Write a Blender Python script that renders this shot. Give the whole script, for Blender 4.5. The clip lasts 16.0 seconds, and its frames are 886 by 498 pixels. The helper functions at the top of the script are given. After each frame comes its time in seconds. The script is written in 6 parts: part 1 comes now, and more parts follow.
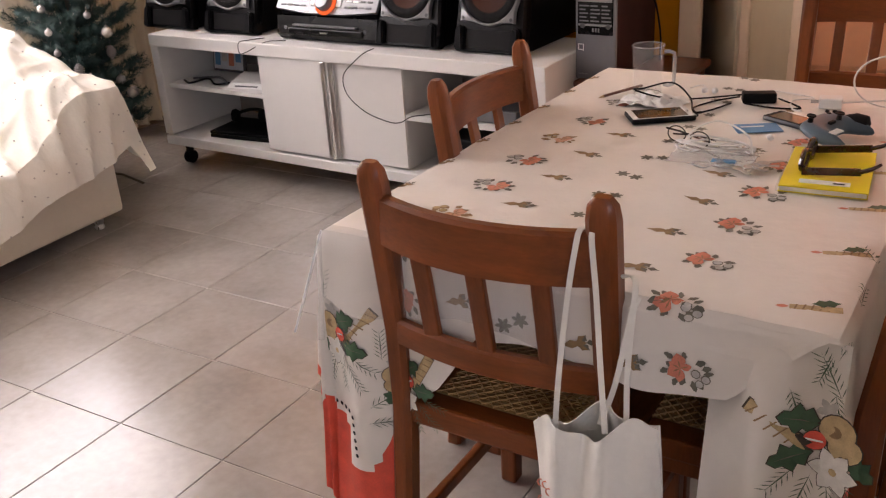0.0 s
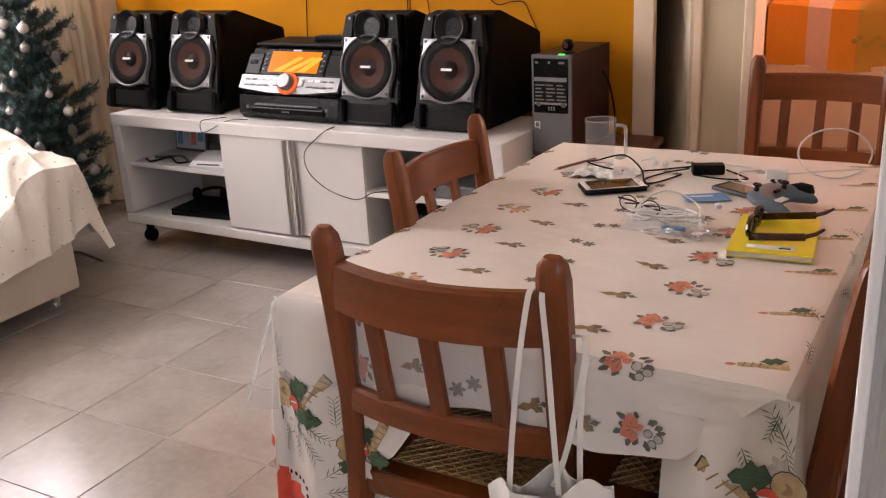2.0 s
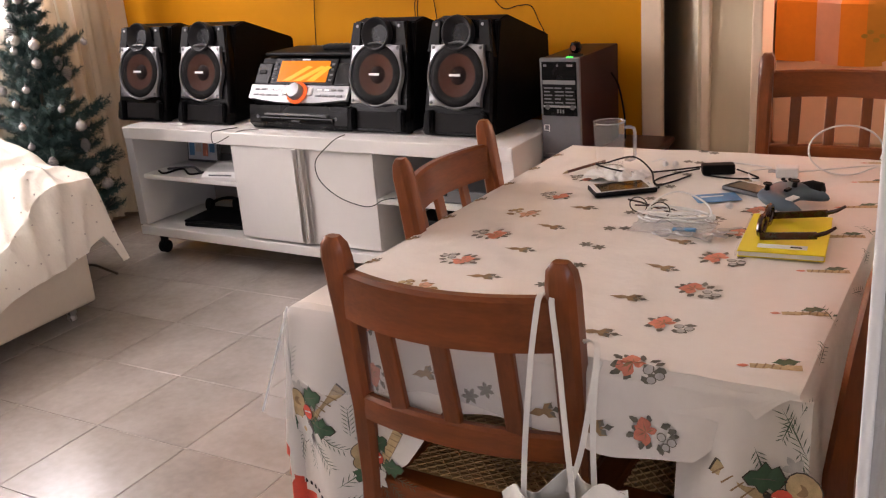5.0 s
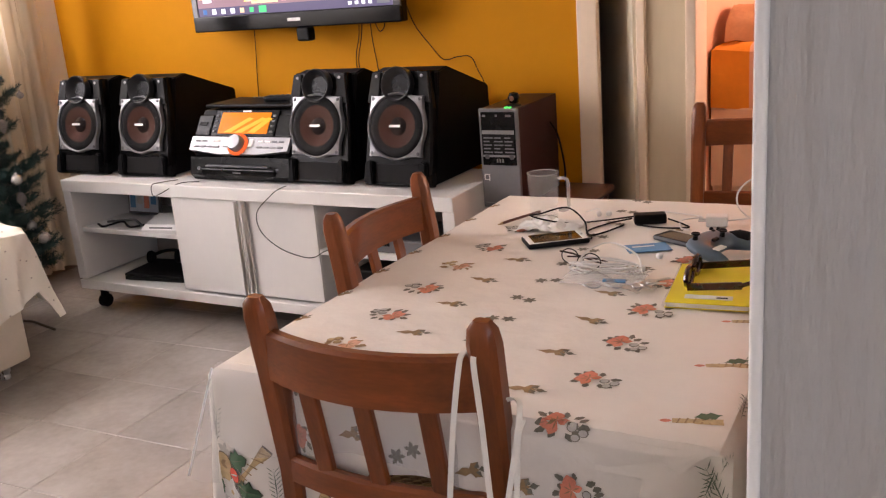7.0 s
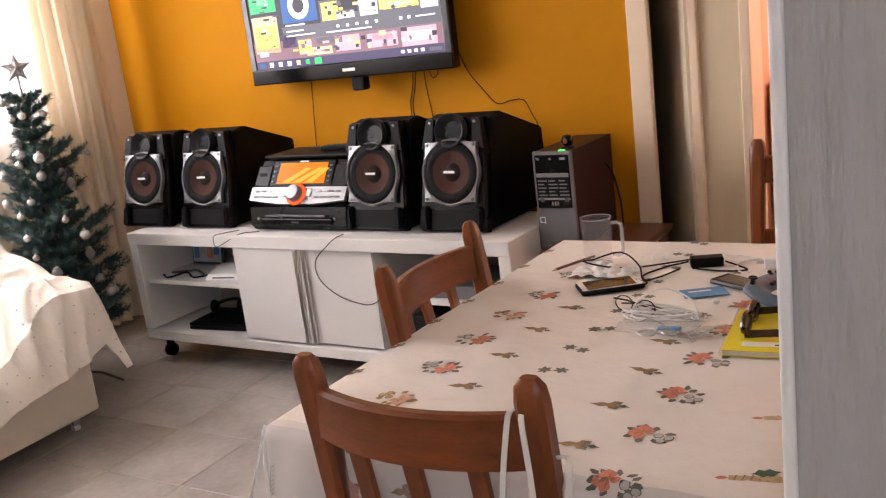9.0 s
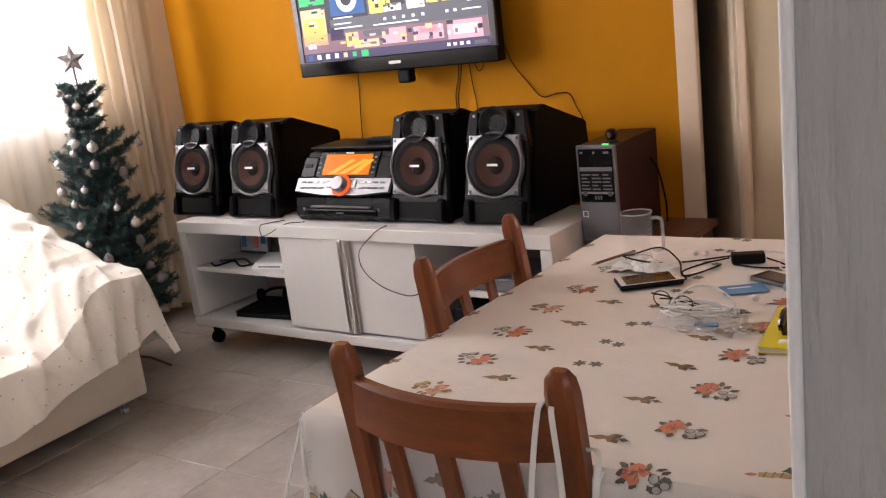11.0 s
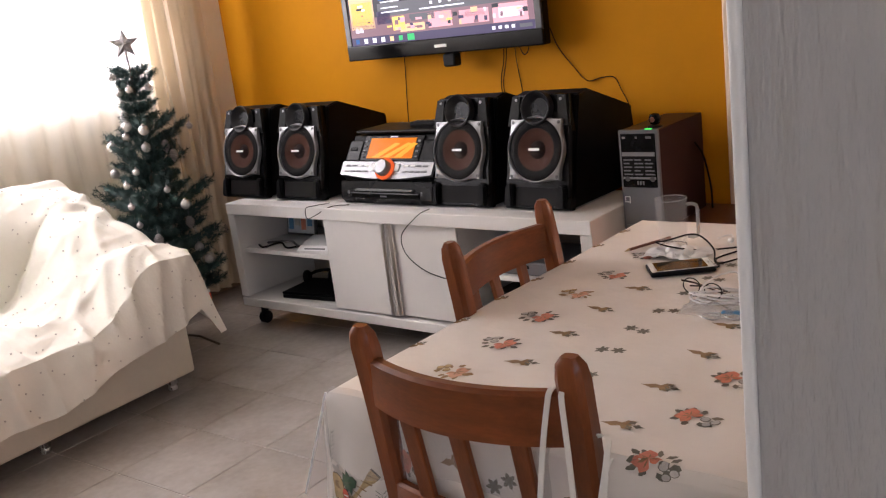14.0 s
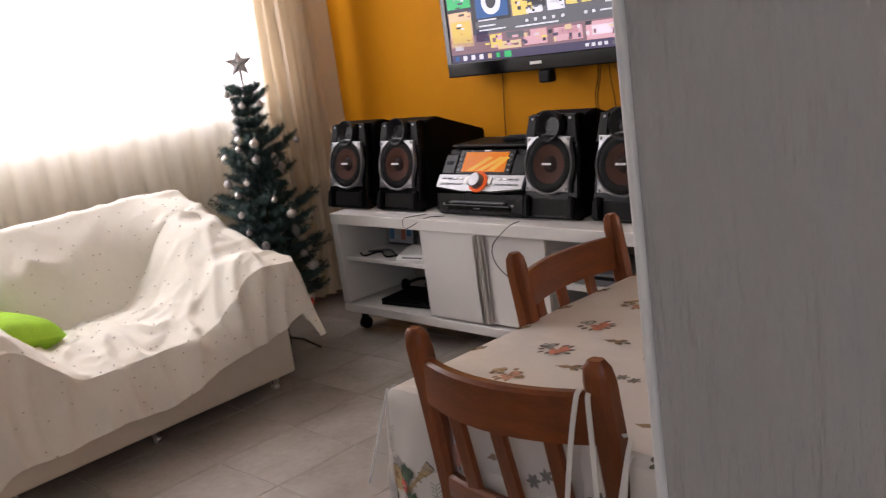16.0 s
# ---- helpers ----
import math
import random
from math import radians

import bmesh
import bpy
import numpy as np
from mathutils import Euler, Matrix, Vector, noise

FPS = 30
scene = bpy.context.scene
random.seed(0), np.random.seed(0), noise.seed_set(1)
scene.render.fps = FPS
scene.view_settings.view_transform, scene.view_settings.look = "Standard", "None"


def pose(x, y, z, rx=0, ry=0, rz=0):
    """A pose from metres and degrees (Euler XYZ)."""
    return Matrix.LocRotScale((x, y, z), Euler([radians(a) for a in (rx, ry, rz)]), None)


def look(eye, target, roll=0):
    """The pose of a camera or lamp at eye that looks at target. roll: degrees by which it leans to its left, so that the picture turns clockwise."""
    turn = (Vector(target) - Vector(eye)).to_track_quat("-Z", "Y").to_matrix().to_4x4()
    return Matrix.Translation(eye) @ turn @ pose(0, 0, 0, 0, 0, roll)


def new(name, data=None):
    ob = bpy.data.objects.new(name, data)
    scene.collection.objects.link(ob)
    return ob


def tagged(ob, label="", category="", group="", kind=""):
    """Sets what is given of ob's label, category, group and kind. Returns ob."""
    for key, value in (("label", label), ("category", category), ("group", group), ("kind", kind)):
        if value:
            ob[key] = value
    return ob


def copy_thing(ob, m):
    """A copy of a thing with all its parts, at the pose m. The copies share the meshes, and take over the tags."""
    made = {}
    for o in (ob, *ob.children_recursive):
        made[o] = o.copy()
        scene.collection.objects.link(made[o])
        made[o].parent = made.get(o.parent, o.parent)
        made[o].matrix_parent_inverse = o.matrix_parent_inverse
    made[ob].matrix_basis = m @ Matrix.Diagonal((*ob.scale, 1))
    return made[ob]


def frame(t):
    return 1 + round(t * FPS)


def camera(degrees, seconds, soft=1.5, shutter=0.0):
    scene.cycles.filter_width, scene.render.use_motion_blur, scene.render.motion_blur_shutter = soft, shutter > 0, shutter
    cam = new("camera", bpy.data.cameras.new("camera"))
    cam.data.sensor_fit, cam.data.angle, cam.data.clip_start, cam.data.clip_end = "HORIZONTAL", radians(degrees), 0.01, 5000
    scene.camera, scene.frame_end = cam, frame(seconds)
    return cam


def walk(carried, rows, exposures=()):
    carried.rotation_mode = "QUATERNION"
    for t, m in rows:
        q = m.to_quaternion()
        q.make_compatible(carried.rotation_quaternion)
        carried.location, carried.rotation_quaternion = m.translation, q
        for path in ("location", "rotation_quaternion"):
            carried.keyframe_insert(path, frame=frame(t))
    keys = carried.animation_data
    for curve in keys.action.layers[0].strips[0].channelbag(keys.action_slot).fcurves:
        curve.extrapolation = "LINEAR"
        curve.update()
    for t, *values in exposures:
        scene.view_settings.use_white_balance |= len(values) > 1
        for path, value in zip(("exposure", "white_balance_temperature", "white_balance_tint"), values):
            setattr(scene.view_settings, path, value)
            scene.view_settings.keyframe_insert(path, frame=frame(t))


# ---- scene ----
cam = camera(50.9, 16.0, soft=1.2, shutter=0.3)
EXPO = [(0.0, -0.10, 6750, 27), (1.5, -0.06, 6750, 27), (3.0, 0.03, 6750, 27), (5.5, 0.03, 6750, 27), (8.0, 0.08, 6700, 26), (9.5, -0.10, 6650, 25), (12.0, -0.29,6550, 24), (14.5, -0.34, 6550, 24), (15.5, -0.55, 6550, 24), (16.0, -0.78, 6550, 24)]
PATH = [
    (0, (0.166, 0.205, 1.425), (-0.849, 1.722, 0.607), -3.6),
    (0.5, (0.17, 0.202, 1.401), (-0.869, 1.73, 0.636), -2.7),
    (1, (0.185, 0.192, 1.405), (-0.813, 1.792, 0.737), -3.3),
    (1.5, (0.188, 0.193, 1.399), (-0.815, 1.787, 0.727), -2.5),
    (2, (0.194, 0.196, 1.398), (-0.785, 1.812, 0.742), -3.0),
    (2.5, (0.195, 0.196, 1.394), (-0.774, 1.813, 0.728), -3.2),
    (3, (0.197, 0.196, 1.396), (-0.797, 1.809, 0.757), -3.6),
    (5.5, (0.206, 0.205, 1.405), (-0.796, 1.811, 0.759), -4.8),
    (6, (0.213, 0.215, 1.408), (-0.757, 1.852, 0.795), -5.3),
    (6.5, (0.225, 0.225, 1.412), (-0.734, 1.871, 0.804), -5.5),
    (7, (0.242, 0.241, 1.417), (-0.692, 1.918, 0.854), -4.6),
    (7.5, (0.256, 0.255, 1.422), (-0.674, 1.931, 0.851), -6.5),
    (8, (0.265, 0.262, 1.427), (-0.671, 1.939, 0.87), -7.0),
    (8.5, (0.263, 0.271, 1.432), (-0.726, 1.929, 0.908), -7.1),
    (9, (0.265, 0.266, 1.441), (-0.792, 1.896, 0.969), -7.0),
    (11.5, (0.305, 0.261, 1.446), (-0.852, 1.82, 0.968), -6.8),
    (12, (0.32, 0.263, 1.448), (-0.867, 1.8, 0.97), -6.8),
    (12.5, (0.335, 0.28, 1.447), (-0.889, 1.784, 0.957), -7.1),
    (13, (0.339, 0.297, 1.443), (-0.887, 1.797, 0.945), -6.8),
    (13.5, (0.344, 0.296, 1.443), (-0.89, 1.788, 0.942), -6.7),
    (14, (0.352, 0.291, 1.441), (-0.887, 1.78, 0.945), -7.2),
    (14.5, (0.362, 0.286, 1.438), (-0.857, 1.789, 0.931), -7.3),
    (15, (0.398, 0.284, 1.441), (-0.878, 1.748, 0.963), -8.0),
    (15.5, (0.473, 0.288, 1.441), (-0.863, 1.714, 1.012), -7.9),
    (16, (0.527, 0.28, 1.451), (-0.903, 1.607, 1.012), -7.9),
]
walk(cam, [(t, look(eye, target, roll)) for t, eye, target, roll in PATH], EXPO)

# world, sun, large lights
world = bpy.data.worlds.new("sky")
scene.world = world
world.use_nodes = True
wn = world.node_tree
sky = wn.nodes.new("ShaderNodeTexSky")
sky.sky_type = "NISHITA"
sky.sun_disc = False
sky.sun_elevation, sky.sun_rotation = radians(50), radians(-20)
wn.links.new(sky.outputs[0], wn.nodes["Background"].inputs[0])
wn.nodes["Background"].inputs[1].default_value = 0.1


def lamp(name, kind, power, m, color=(1, 1, 1), size=1.0, size_y=1.0):
    d = bpy.data.lights.new(name, kind)
    d.energy, d.color = power, color
    if kind == "AREA":
        d.shape, d.size, d.size_y = "RECTANGLE", size, size_y
    ob = new(name, d)
    ob.matrix_world = m
    return ob


sun = lamp("sun", "SUN", 3.0, look((6, 8, 12), (0, 0, 0)), (1.0, 0.95, 0.88))
sun.data.angle = radians(0.5)
# daylight in the sofa window; added fill behind the camera and in the bedroom
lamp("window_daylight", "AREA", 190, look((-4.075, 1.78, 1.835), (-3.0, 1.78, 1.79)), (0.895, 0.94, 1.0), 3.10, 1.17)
lamp("kitchen_fill", "AREA", 17, look((1.4, -1.56, 1.6), (0.6, 1.0, 1.2)), (0.80, 0.90, 1.0), 1.1, 1.1)
# added warm lamp hanging free in the bedroom; no window is built there
lamp("bedroom_fill", "AREA", 45, look((0.95, 5.3, 1.5), (-0.4, 4.9, 1.1)), (1.0, 0.72, 0.52), 1.0, 1.0)


# ---- materials ----
def mat(name, color, rough=0.5, metal=0.0, var=0.12, scale=8.0, bump=0.0, bscale=60.0, stretch=(1, 1, 1), coat=0.0, spec=0.5, island=0.0, bdist=0.004):
    """A painted, wooden, plastic or cloth surface: base colour with two scales of variation, and fine relief."""
    m = bpy.data.materials.new(name)
    m.use_nodes = True
    nt = m.node_tree
    b = nt.nodes["Principled BSDF"]
    b.inputs["Roughness"].default_value = rough
    b.inputs["Metallic"].default_value = metal
    b.inputs["Coat Weight"].default_value = coat
    b.inputs["Coat Roughness"].default_value = 0.15
    b.inputs["Specular IOR Level"].default_value = spec
    tc = nt.nodes.new("ShaderNodeTexCoord")
    mp = nt.nodes.new("ShaderNodeMapping")
    mp.inputs["Scale"].default_value = stretch
    nt.links.new(tc.outputs["Object"], mp.inputs[0])
    if island:
        who = nt.nodes.new("ShaderNodeObjectInfo")
        far = nt.nodes.new("ShaderNodeVectorMath")
        far.operation = "SCALE"
        far.inputs[0].default_value = (37.0, 53.0, 11.0)
        nt.links.new(who.outputs["Random"], far.inputs["Scale"])
        nt.links.new(far.outputs[0], mp.inputs["Location"])
    n1 = nt.nodes.new("ShaderNodeTexNoise")
    n1.inputs["Scale"].default_value, n1.inputs["Detail"].default_value = scale, 6
    n2 = nt.nodes.new("ShaderNodeTexNoise")
    n2.inputs["Scale"].default_value, n2.inputs["Detail"].default_value = scale * 9, 4
    for n in (n1, n2):
        nt.links.new(mp.outputs[0], n.inputs["Vector"])
    add = nt.nodes.new("ShaderNodeMath")
    add.operation = "MULTIPLY_ADD"
    nt.links.new(n2.outputs[0], add.inputs[0])
    add.inputs[1].default_value = 0.45
    nt.links.new(n1.outputs[0], add.inputs[2])
    ramp = nt.nodes.new("ShaderNodeMapRange")
    ramp.inputs[1].default_value, ramp.inputs[2].default_value = 0.4, 1.05
    ramp.inputs[3].default_value, ramp.inputs[4].default_value = 1 - var, 1 + var
    nt.links.new(add.outputs[0], ramp.inputs[0])
    last = ramp.outputs[0]
    if island:
        oi = nt.nodes.new("ShaderNodeObjectInfo")
        r2 = nt.nodes.new("ShaderNodeMapRange")
        r2.inputs[3].default_value, r2.inputs[4].default_value = 1 - island, 1 + island
        nt.links.new(oi.outputs["Random"], r2.inputs[0])
        mm = nt.nodes.new("ShaderNodeMath")
        mm.operation = "MULTIPLY"
        nt.links.new(last, mm.inputs[0])
        nt.links.new(r2.outputs[0], mm.inputs[1])
        last = mm.outputs[0]
    vm = nt.nodes.new("ShaderNodeVectorMath")
    vm.operation = "SCALE"
    vm.inputs[0].default_value = color
    nt.links.new(last, vm.inputs["Scale"])
    nt.links.new(vm.outputs[0], b.inputs["Base Color"])
    rr = nt.nodes.new("ShaderNodeMapRange")
    rr.inputs[3].default_value, rr.inputs[4].default_value = max(0.03, rough - 0.08), min(1, rough + 0.08)
    nt.links.new(n1.outputs[0], rr.inputs[0])
    nt.links.new(rr.outputs[0], b.inputs["Roughness"])
    if bump:
        n3 = nt.nodes.new("ShaderNodeTexNoise")
        n3.inputs["Scale"].default_value, n3.inputs["Detail"].default_value = bscale, 5
        nt.links.new(mp.outputs[0], n3.inputs["Vector"])
        bp = nt.nodes.new("ShaderNodeBump")
        bp.inputs["Strength"].default_value, bp.inputs["Distance"].default_value = bump, bdist
        nt.links.new(n3.outputs[0], bp.inputs["Height"])
        nt.links.new(bp.outputs[0], b.inputs["Normal"])
    return m


def glass(name, color=(1, 1, 1), rough=0.02, ior=1.45):
    m = bpy.data.materials.new(name)
    m.use_nodes = True
    b = m.node_tree.nodes["Principled BSDF"]
    b.inputs["Base Color"].default_value = (*color, 1)
    b.inputs["Transmission Weight"].default_value = 1
    b.inputs["Roughness"].default_value, b.inputs["IOR"].default_value = rough, ior
    return m


def glow(name, color, strength):
    m = bpy.data.materials.new(name)
    m.use_nodes = True
    b = m.node_tree.nodes["Principled BSDF"]
    b.inputs["Base Color"].default_value = (*[c * 0.2 for c in color], 1)
    b.inputs["Emission Color"].default_value = (*color, 1)
    b.inputs["Emission Strength"].default_value = strength
    b.inputs["Specular IOR Level"].default_value = 0.12
    b.inputs["Roughness"].default_value = 0.2
    return m


def sheer(name, color, through_share, clear):
    """Thin cloth that lets daylight through: diffuse, translucent and an open weave."""
    m = bpy.data.materials.new(name)
    m.use_nodes = True
    nt = m.node_tree
    nt.nodes.remove(nt.nodes["Principled BSDF"])
    out = nt.nodes["Material Output"]
    d, t, c = (nt.nodes.new("ShaderNodeBsdf" + k) for k in ("Diffuse", "Translucent", "Transparent"))
    for n in (d, t):
        n.inputs[0].default_value = (*color, 1)
    a, b = nt.nodes.new("ShaderNodeMixShader"), nt.nodes.new("ShaderNodeMixShader")
    wv = nt.nodes.new("ShaderNodeTexNoise")
    wv.inputs["Scale"].default_value = 14
    tc = nt.nodes.new("ShaderNodeTexCoord")
    nt.links.new(tc.outputs["Object"], wv.inputs["Vector"])
    mr = nt.nodes.new("ShaderNodeMapRange")
    mr.inputs[3].default_value, mr.inputs[4].default_value = clear * 0.8, clear * 1.2
    nt.links.new(wv.outputs[0], mr.inputs[0])
    a.inputs[0].default_value = through_share
    nt.links.new(d.outputs[0], a.inputs[1])
    nt.links.new(t.outputs[0], a.inputs[2])
    nt.links.new(mr.outputs[0], b.inputs[0])
    nt.links.new(a.outputs[0], b.inputs[1])
    nt.links.new(c.outputs[0], b.inputs[2])
    nt.links.new(b.outputs[0], out.inputs[0])
    return m


M = {}
M["orange"] = mat("orange_wall_paint", (0.56, 0.225, 0.004), 0.7, var=0.06, scale=2.0, bump=0.12, bscale=90, spec=0.12)
M["white_wall"] = mat("cream_wall_paint", (0.74, 0.68, 0.58), 0.7, var=0.05, scale=2.0, bump=0.1, bscale=80)
M["stipple"] = mat("grey_textured_plaster", (0.42, 0.415, 0.40), 0.6, var=0.07, scale=9.0, bump=1.0, bscale=52, stretch=(1, 1, 0.18), bdist=0.013)
M["pink"] = mat("salmon_wall_paint", (0.78, 0.42, 0.27), 0.7, var=0.05, scale=2.0, bump=0.1)
M["ceiling"] = mat("ceiling_paint", (0.78, 0.76, 0.72), 0.8, var=0.04, scale=2.0)
M["tile"] = mat("glazed_floor_tile", (0.345, 0.310, 0.285), 0.21, var=0.22, scale=4.0, bump=0.05, bscale=30, island=0.07, spec=0.6)
M["grout"] = mat("floor_grout", (0.60, 0.54, 0.47), 1.5, var=0.2, scale=10)
M["casing"] = mat("door_casing_paint", (0.84, 0.67, 0.50), 0.5, var=0.06, scale=4, bump=0.05)
M["door"] = mat("door_leaf_paint", (0.70, 0.58, 0.40), 0.45, var=0.07, scale=5, bump=0.05, stretch=(1, 1, 0.2))
# door paint lightened to make up for the little light on the leaf
M["leaf_brightened"] = mat("door_paint_brightened", (0.82, 0.72, 0.55), 0.4, var=0.07, scale=5, bump=0.05, stretch=(1, 1, 0.2))
M["wood"] = mat("chair_wood", (0.190, 0.049, 0.011), 0.36, var=0.40, scale=24, bump=0.12, bscale=50, stretch=(1, 1, 0.15), coat=0.2, spec=0.3)
M["wood_x"] = mat("chair_wood_cross", (0.190, 0.049, 0.011), 0.36, var=0.40, scale=24, bump=0.12, bscale=50, stretch=(0.15, 1, 1), coat=0.2, spec=0.3)
M["wood_dark"] = mat("dark_red_wood", (0.13, 0.038, 0.018), 0.35, var=0.3, scale=8, bump=0.1, stretch=(1, 1, 0.15), coat=0.3)
M["cane"] = mat("woven_cane", (0.52, 0.34, 0.15), 0.6, var=0.2, scale=30, bump=0.3, bscale=150)
M["laminate"] = mat("white_laminate", (0.69, 0.675, 0.655), 0.33, var=0.03, scale=4, bump=0.02)
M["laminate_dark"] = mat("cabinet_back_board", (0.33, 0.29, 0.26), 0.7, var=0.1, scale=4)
M["black"] = mat("black_speaker_vinyl", (0.006, 0.006, 0.0065), 0.5, var=0.3, scale=12, bump=0.08, bscale=180, spec=0.08)
M["gloss_black"] = mat("gloss_black_plastic", (0.004, 0.004, 0.0045), 0.26, var=0.2, scale=10, spec=0.16)
M["matt_black"] = mat("matt_black_plastic", (0.007, 0.007, 0.007), 0.5, var=0.2, scale=14, bump=0.05, bscale=150, spec=0.15)
M["silver"] = mat("silver_plastic", (0.25, 0.25, 0.26), 0.32, metal=0.55, var=0.08, scale=10)
M["grey_plastic"] = mat("grey_plastic", (0.075, 0.075, 0.08), 0.4, var=0.1, scale=10)
M["mid_grey"] = mat("mid_grey_plastic", (0.14, 0.14, 0.15), 0.42, var=0.08, scale=10)
M["cone"] = mat("copper_brown_cone", (0.100, 0.033, 0.018), 0.5, var=0.15, scale=20, bump=0.05, bscale=90, spec=0.1)
M["cap_brown"] = mat("dark_brown_dust_cap", (0.035, 0.016, 0.011), 0.55, var=0.15, scale=20, spec=0.1)
M["horn"] = mat("dark_grey_horn_plastic", (0.022, 0.022, 0.024), 0.42, var=0.1, scale=10, spec=0.3)
M["rubber"] = mat("dark_rubber", (0.009, 0.008, 0.008), 0.6, var=0.2, scale=20, spec=0.12)
M["chrome"] = mat("brushed_aluminium", (0.62, 0.61, 0.60), 0.28, metal=1.0, var=0.06, scale=20, stretch=(1, 1, 0.1))
M["pc_side"] = mat("dark_brown_case_metal", (0.040, 0.013, 0.011), 0.4, var=0.1, scale=6, spec=0.08)
M["sofa"] = mat("cream_leatherette", (0.70, 0.63, 0.52), 0.5, var=0.06, scale=5, bump=0.12, bscale=70)
M["throw"] = mat("white_cotton_throw", (0.80, 0.765, 0.68), 0.85, var=0.04, scale=5, bump=0.5, bscale=16, bdist=0.012)
M["dot"] = mat("grey_brown_print", (0.52, 0.48, 0.43), 0.9, var=0.2, scale=20)
M["lime"] = mat("lime_green_plush", (0.30, 0.55, 0.02), 0.9, var=0.2, scale=14, bump=0.5, bscale=120)
M["cloth"] = mat("white_plasticised_tablecloth", (0.79, 0.745, 0.69), 0.40, var=0.04, scale=4, bump=0.7, bscale=8, spec=0.6, bdist=0.013)
M["red"] = mat("red_print", (0.72, 0.09, 0.05), 0.5, var=0.2, scale=30)
M["coral"] = mat("coral_print", (0.66, 0.22, 0.14), 0.5, var=0.25, scale=50)
M["coral_pale"] = mat("faded_coral_print", (0.66, 0.36, 0.24), 0.5, var=0.25, scale=50)
M["ink"] = mat("dark_outline_print", (0.06, 0.045, 0.03), 0.5, var=0.2, scale=40)
M["twig"] = mat("pine_green_print", (0.075, 0.12, 0.075), 0.5, var=0.25, scale=40)
M["leafprint"] = mat("grey_green_print", (0.16, 0.15, 0.115), 0.55, var=0.3, scale=60)
M["green"] = mat("holly_green_print", (0.05, 0.12, 0.06), 0.5, var=0.25, scale=40)
M["tan"] = mat("tan_print", (0.52, 0.38, 0.20), 0.55, var=0.3, scale=60)
M["brownprint"] = mat("brown_print", (0.30, 0.19, 0.09), 0.55, var=0.3, scale=60)
M["greyprint"] = mat("pale_grey_print", (0.52, 0.50, 0.47), 0.55, var=0.2, scale=60)
M["greyprint_pale"] = mat("white_lily_print", (0.70, 0.68, 0.64), 0.55, var=0.15, scale=60)
M["pine"] = mat("artificial_pine_needles", (0.011, 0.044, 0.038), 0.6, var=0.5, scale=9)
M["trunk"] = mat("tree_stem_brown", (0.06, 0.045, 0.03), 0.7, var=0.3, scale=20)
M["bauble"] = mat("silver_bauble", (0.60, 0.58, 0.56), 0.22, metal=0.6, var=0.06, scale=10)
M["glitter"] = mat("silver_glitter", (0.42, 0.40, 0.40), 0.4, metal=0.6, var=0.4, scale=60, bump=0.6, bscale=200)
M["bag"] = mat("white_canvas", (0.78, 0.76, 0.71), 0.85, var=0.06, scale=10, bump=0.3, bscale=90)
M["yellow"] = mat("yellow_plastic_cover", (0.83, 0.70, 0.01), 0.35, var=0.05, scale=8)
M["paper"] = mat("white_paper", (0.8, 0.79, 0.77), 0.7, var=0.04, scale=10)
M["white_plastic"] = mat("white_plastic", (0.78, 0.78, 0.77), 0.35, var=0.03, scale=10)
M["tort"] = mat("dark_brown_acetate", (0.045, 0.012, 0.008), 0.2, var=0.5, scale=30, coat=0.5)
M["steel_blue"] = mat("steel_blue_plastic", (0.10, 0.15, 0.20), 0.4, var=0.12, scale=14)
M["blue"] = mat("light_blue_card", (0.09, 0.27, 0.50), 0.4, var=0.1, scale=20)
M["screen_off"] = mat("dark_phone_glass", (0.035, 0.028, 0.022), 0.08, var=0.1, scale=8)
# dark phone glass with a warm reflection put into its base colour
M["glass_warm_sheen"] = mat("phone_glass_reflection_tint", (0.10, 0.045, 0.025), 0.1, var=0.1, scale=8)
M["steel"] = mat("key_steel", (0.55, 0.55, 0.56), 0.3, metal=1.0, var=0.1, scale=20)
M["frame_alu"] = mat("window_aluminium", (0.5, 0.5, 0.5), 0.4, metal=0.6, var=0.05, scale=10)
M["blanket"] = mat("beige_blanket", (0.50, 0.30, 0.17), 0.9, var=0.2, scale=6, bump=0.4, bscale=30)
M["or_throw"] = mat("orange_throw", (0.80, 0.34, 0.03), 0.85, var=0.1, scale=5, bump=0.2, bscale=40)
M["or_pale"] = mat("pale_pink_throw_stripe", (0.76, 0.52, 0.40), 0.85, var=0.1, scale=5, bump=0.2, bscale=40)
M["or_leaf"] = mat("olive_leaf_print", (0.46, 0.36, 0.05), 0.85, var=0.2, scale=12)
M["or_olive"] = mat("mustard_throw_stripe", (0.62, 0.36, 0.05), 0.85, var=0.1, scale=5, bump=0.2, bscale=40)
M["purple"] = mat("purple_plastic", (0.13, 0.06, 0.24), 0.5, var=0.1)
M["base"] = mat("brown_skirting", (0.24, 0.17, 0.12), 0.45, var=0.15, scale=6)
M["curtain"] = sheer("sheer_cream_curtain", (0.92, 0.88, 0.78), 0.62, 0.22)
M["drape"] = sheer("beige_drape", (0.70, 0.60, 0.46), 0.28, 0.0)
M["pane"] = glass("window_glass")
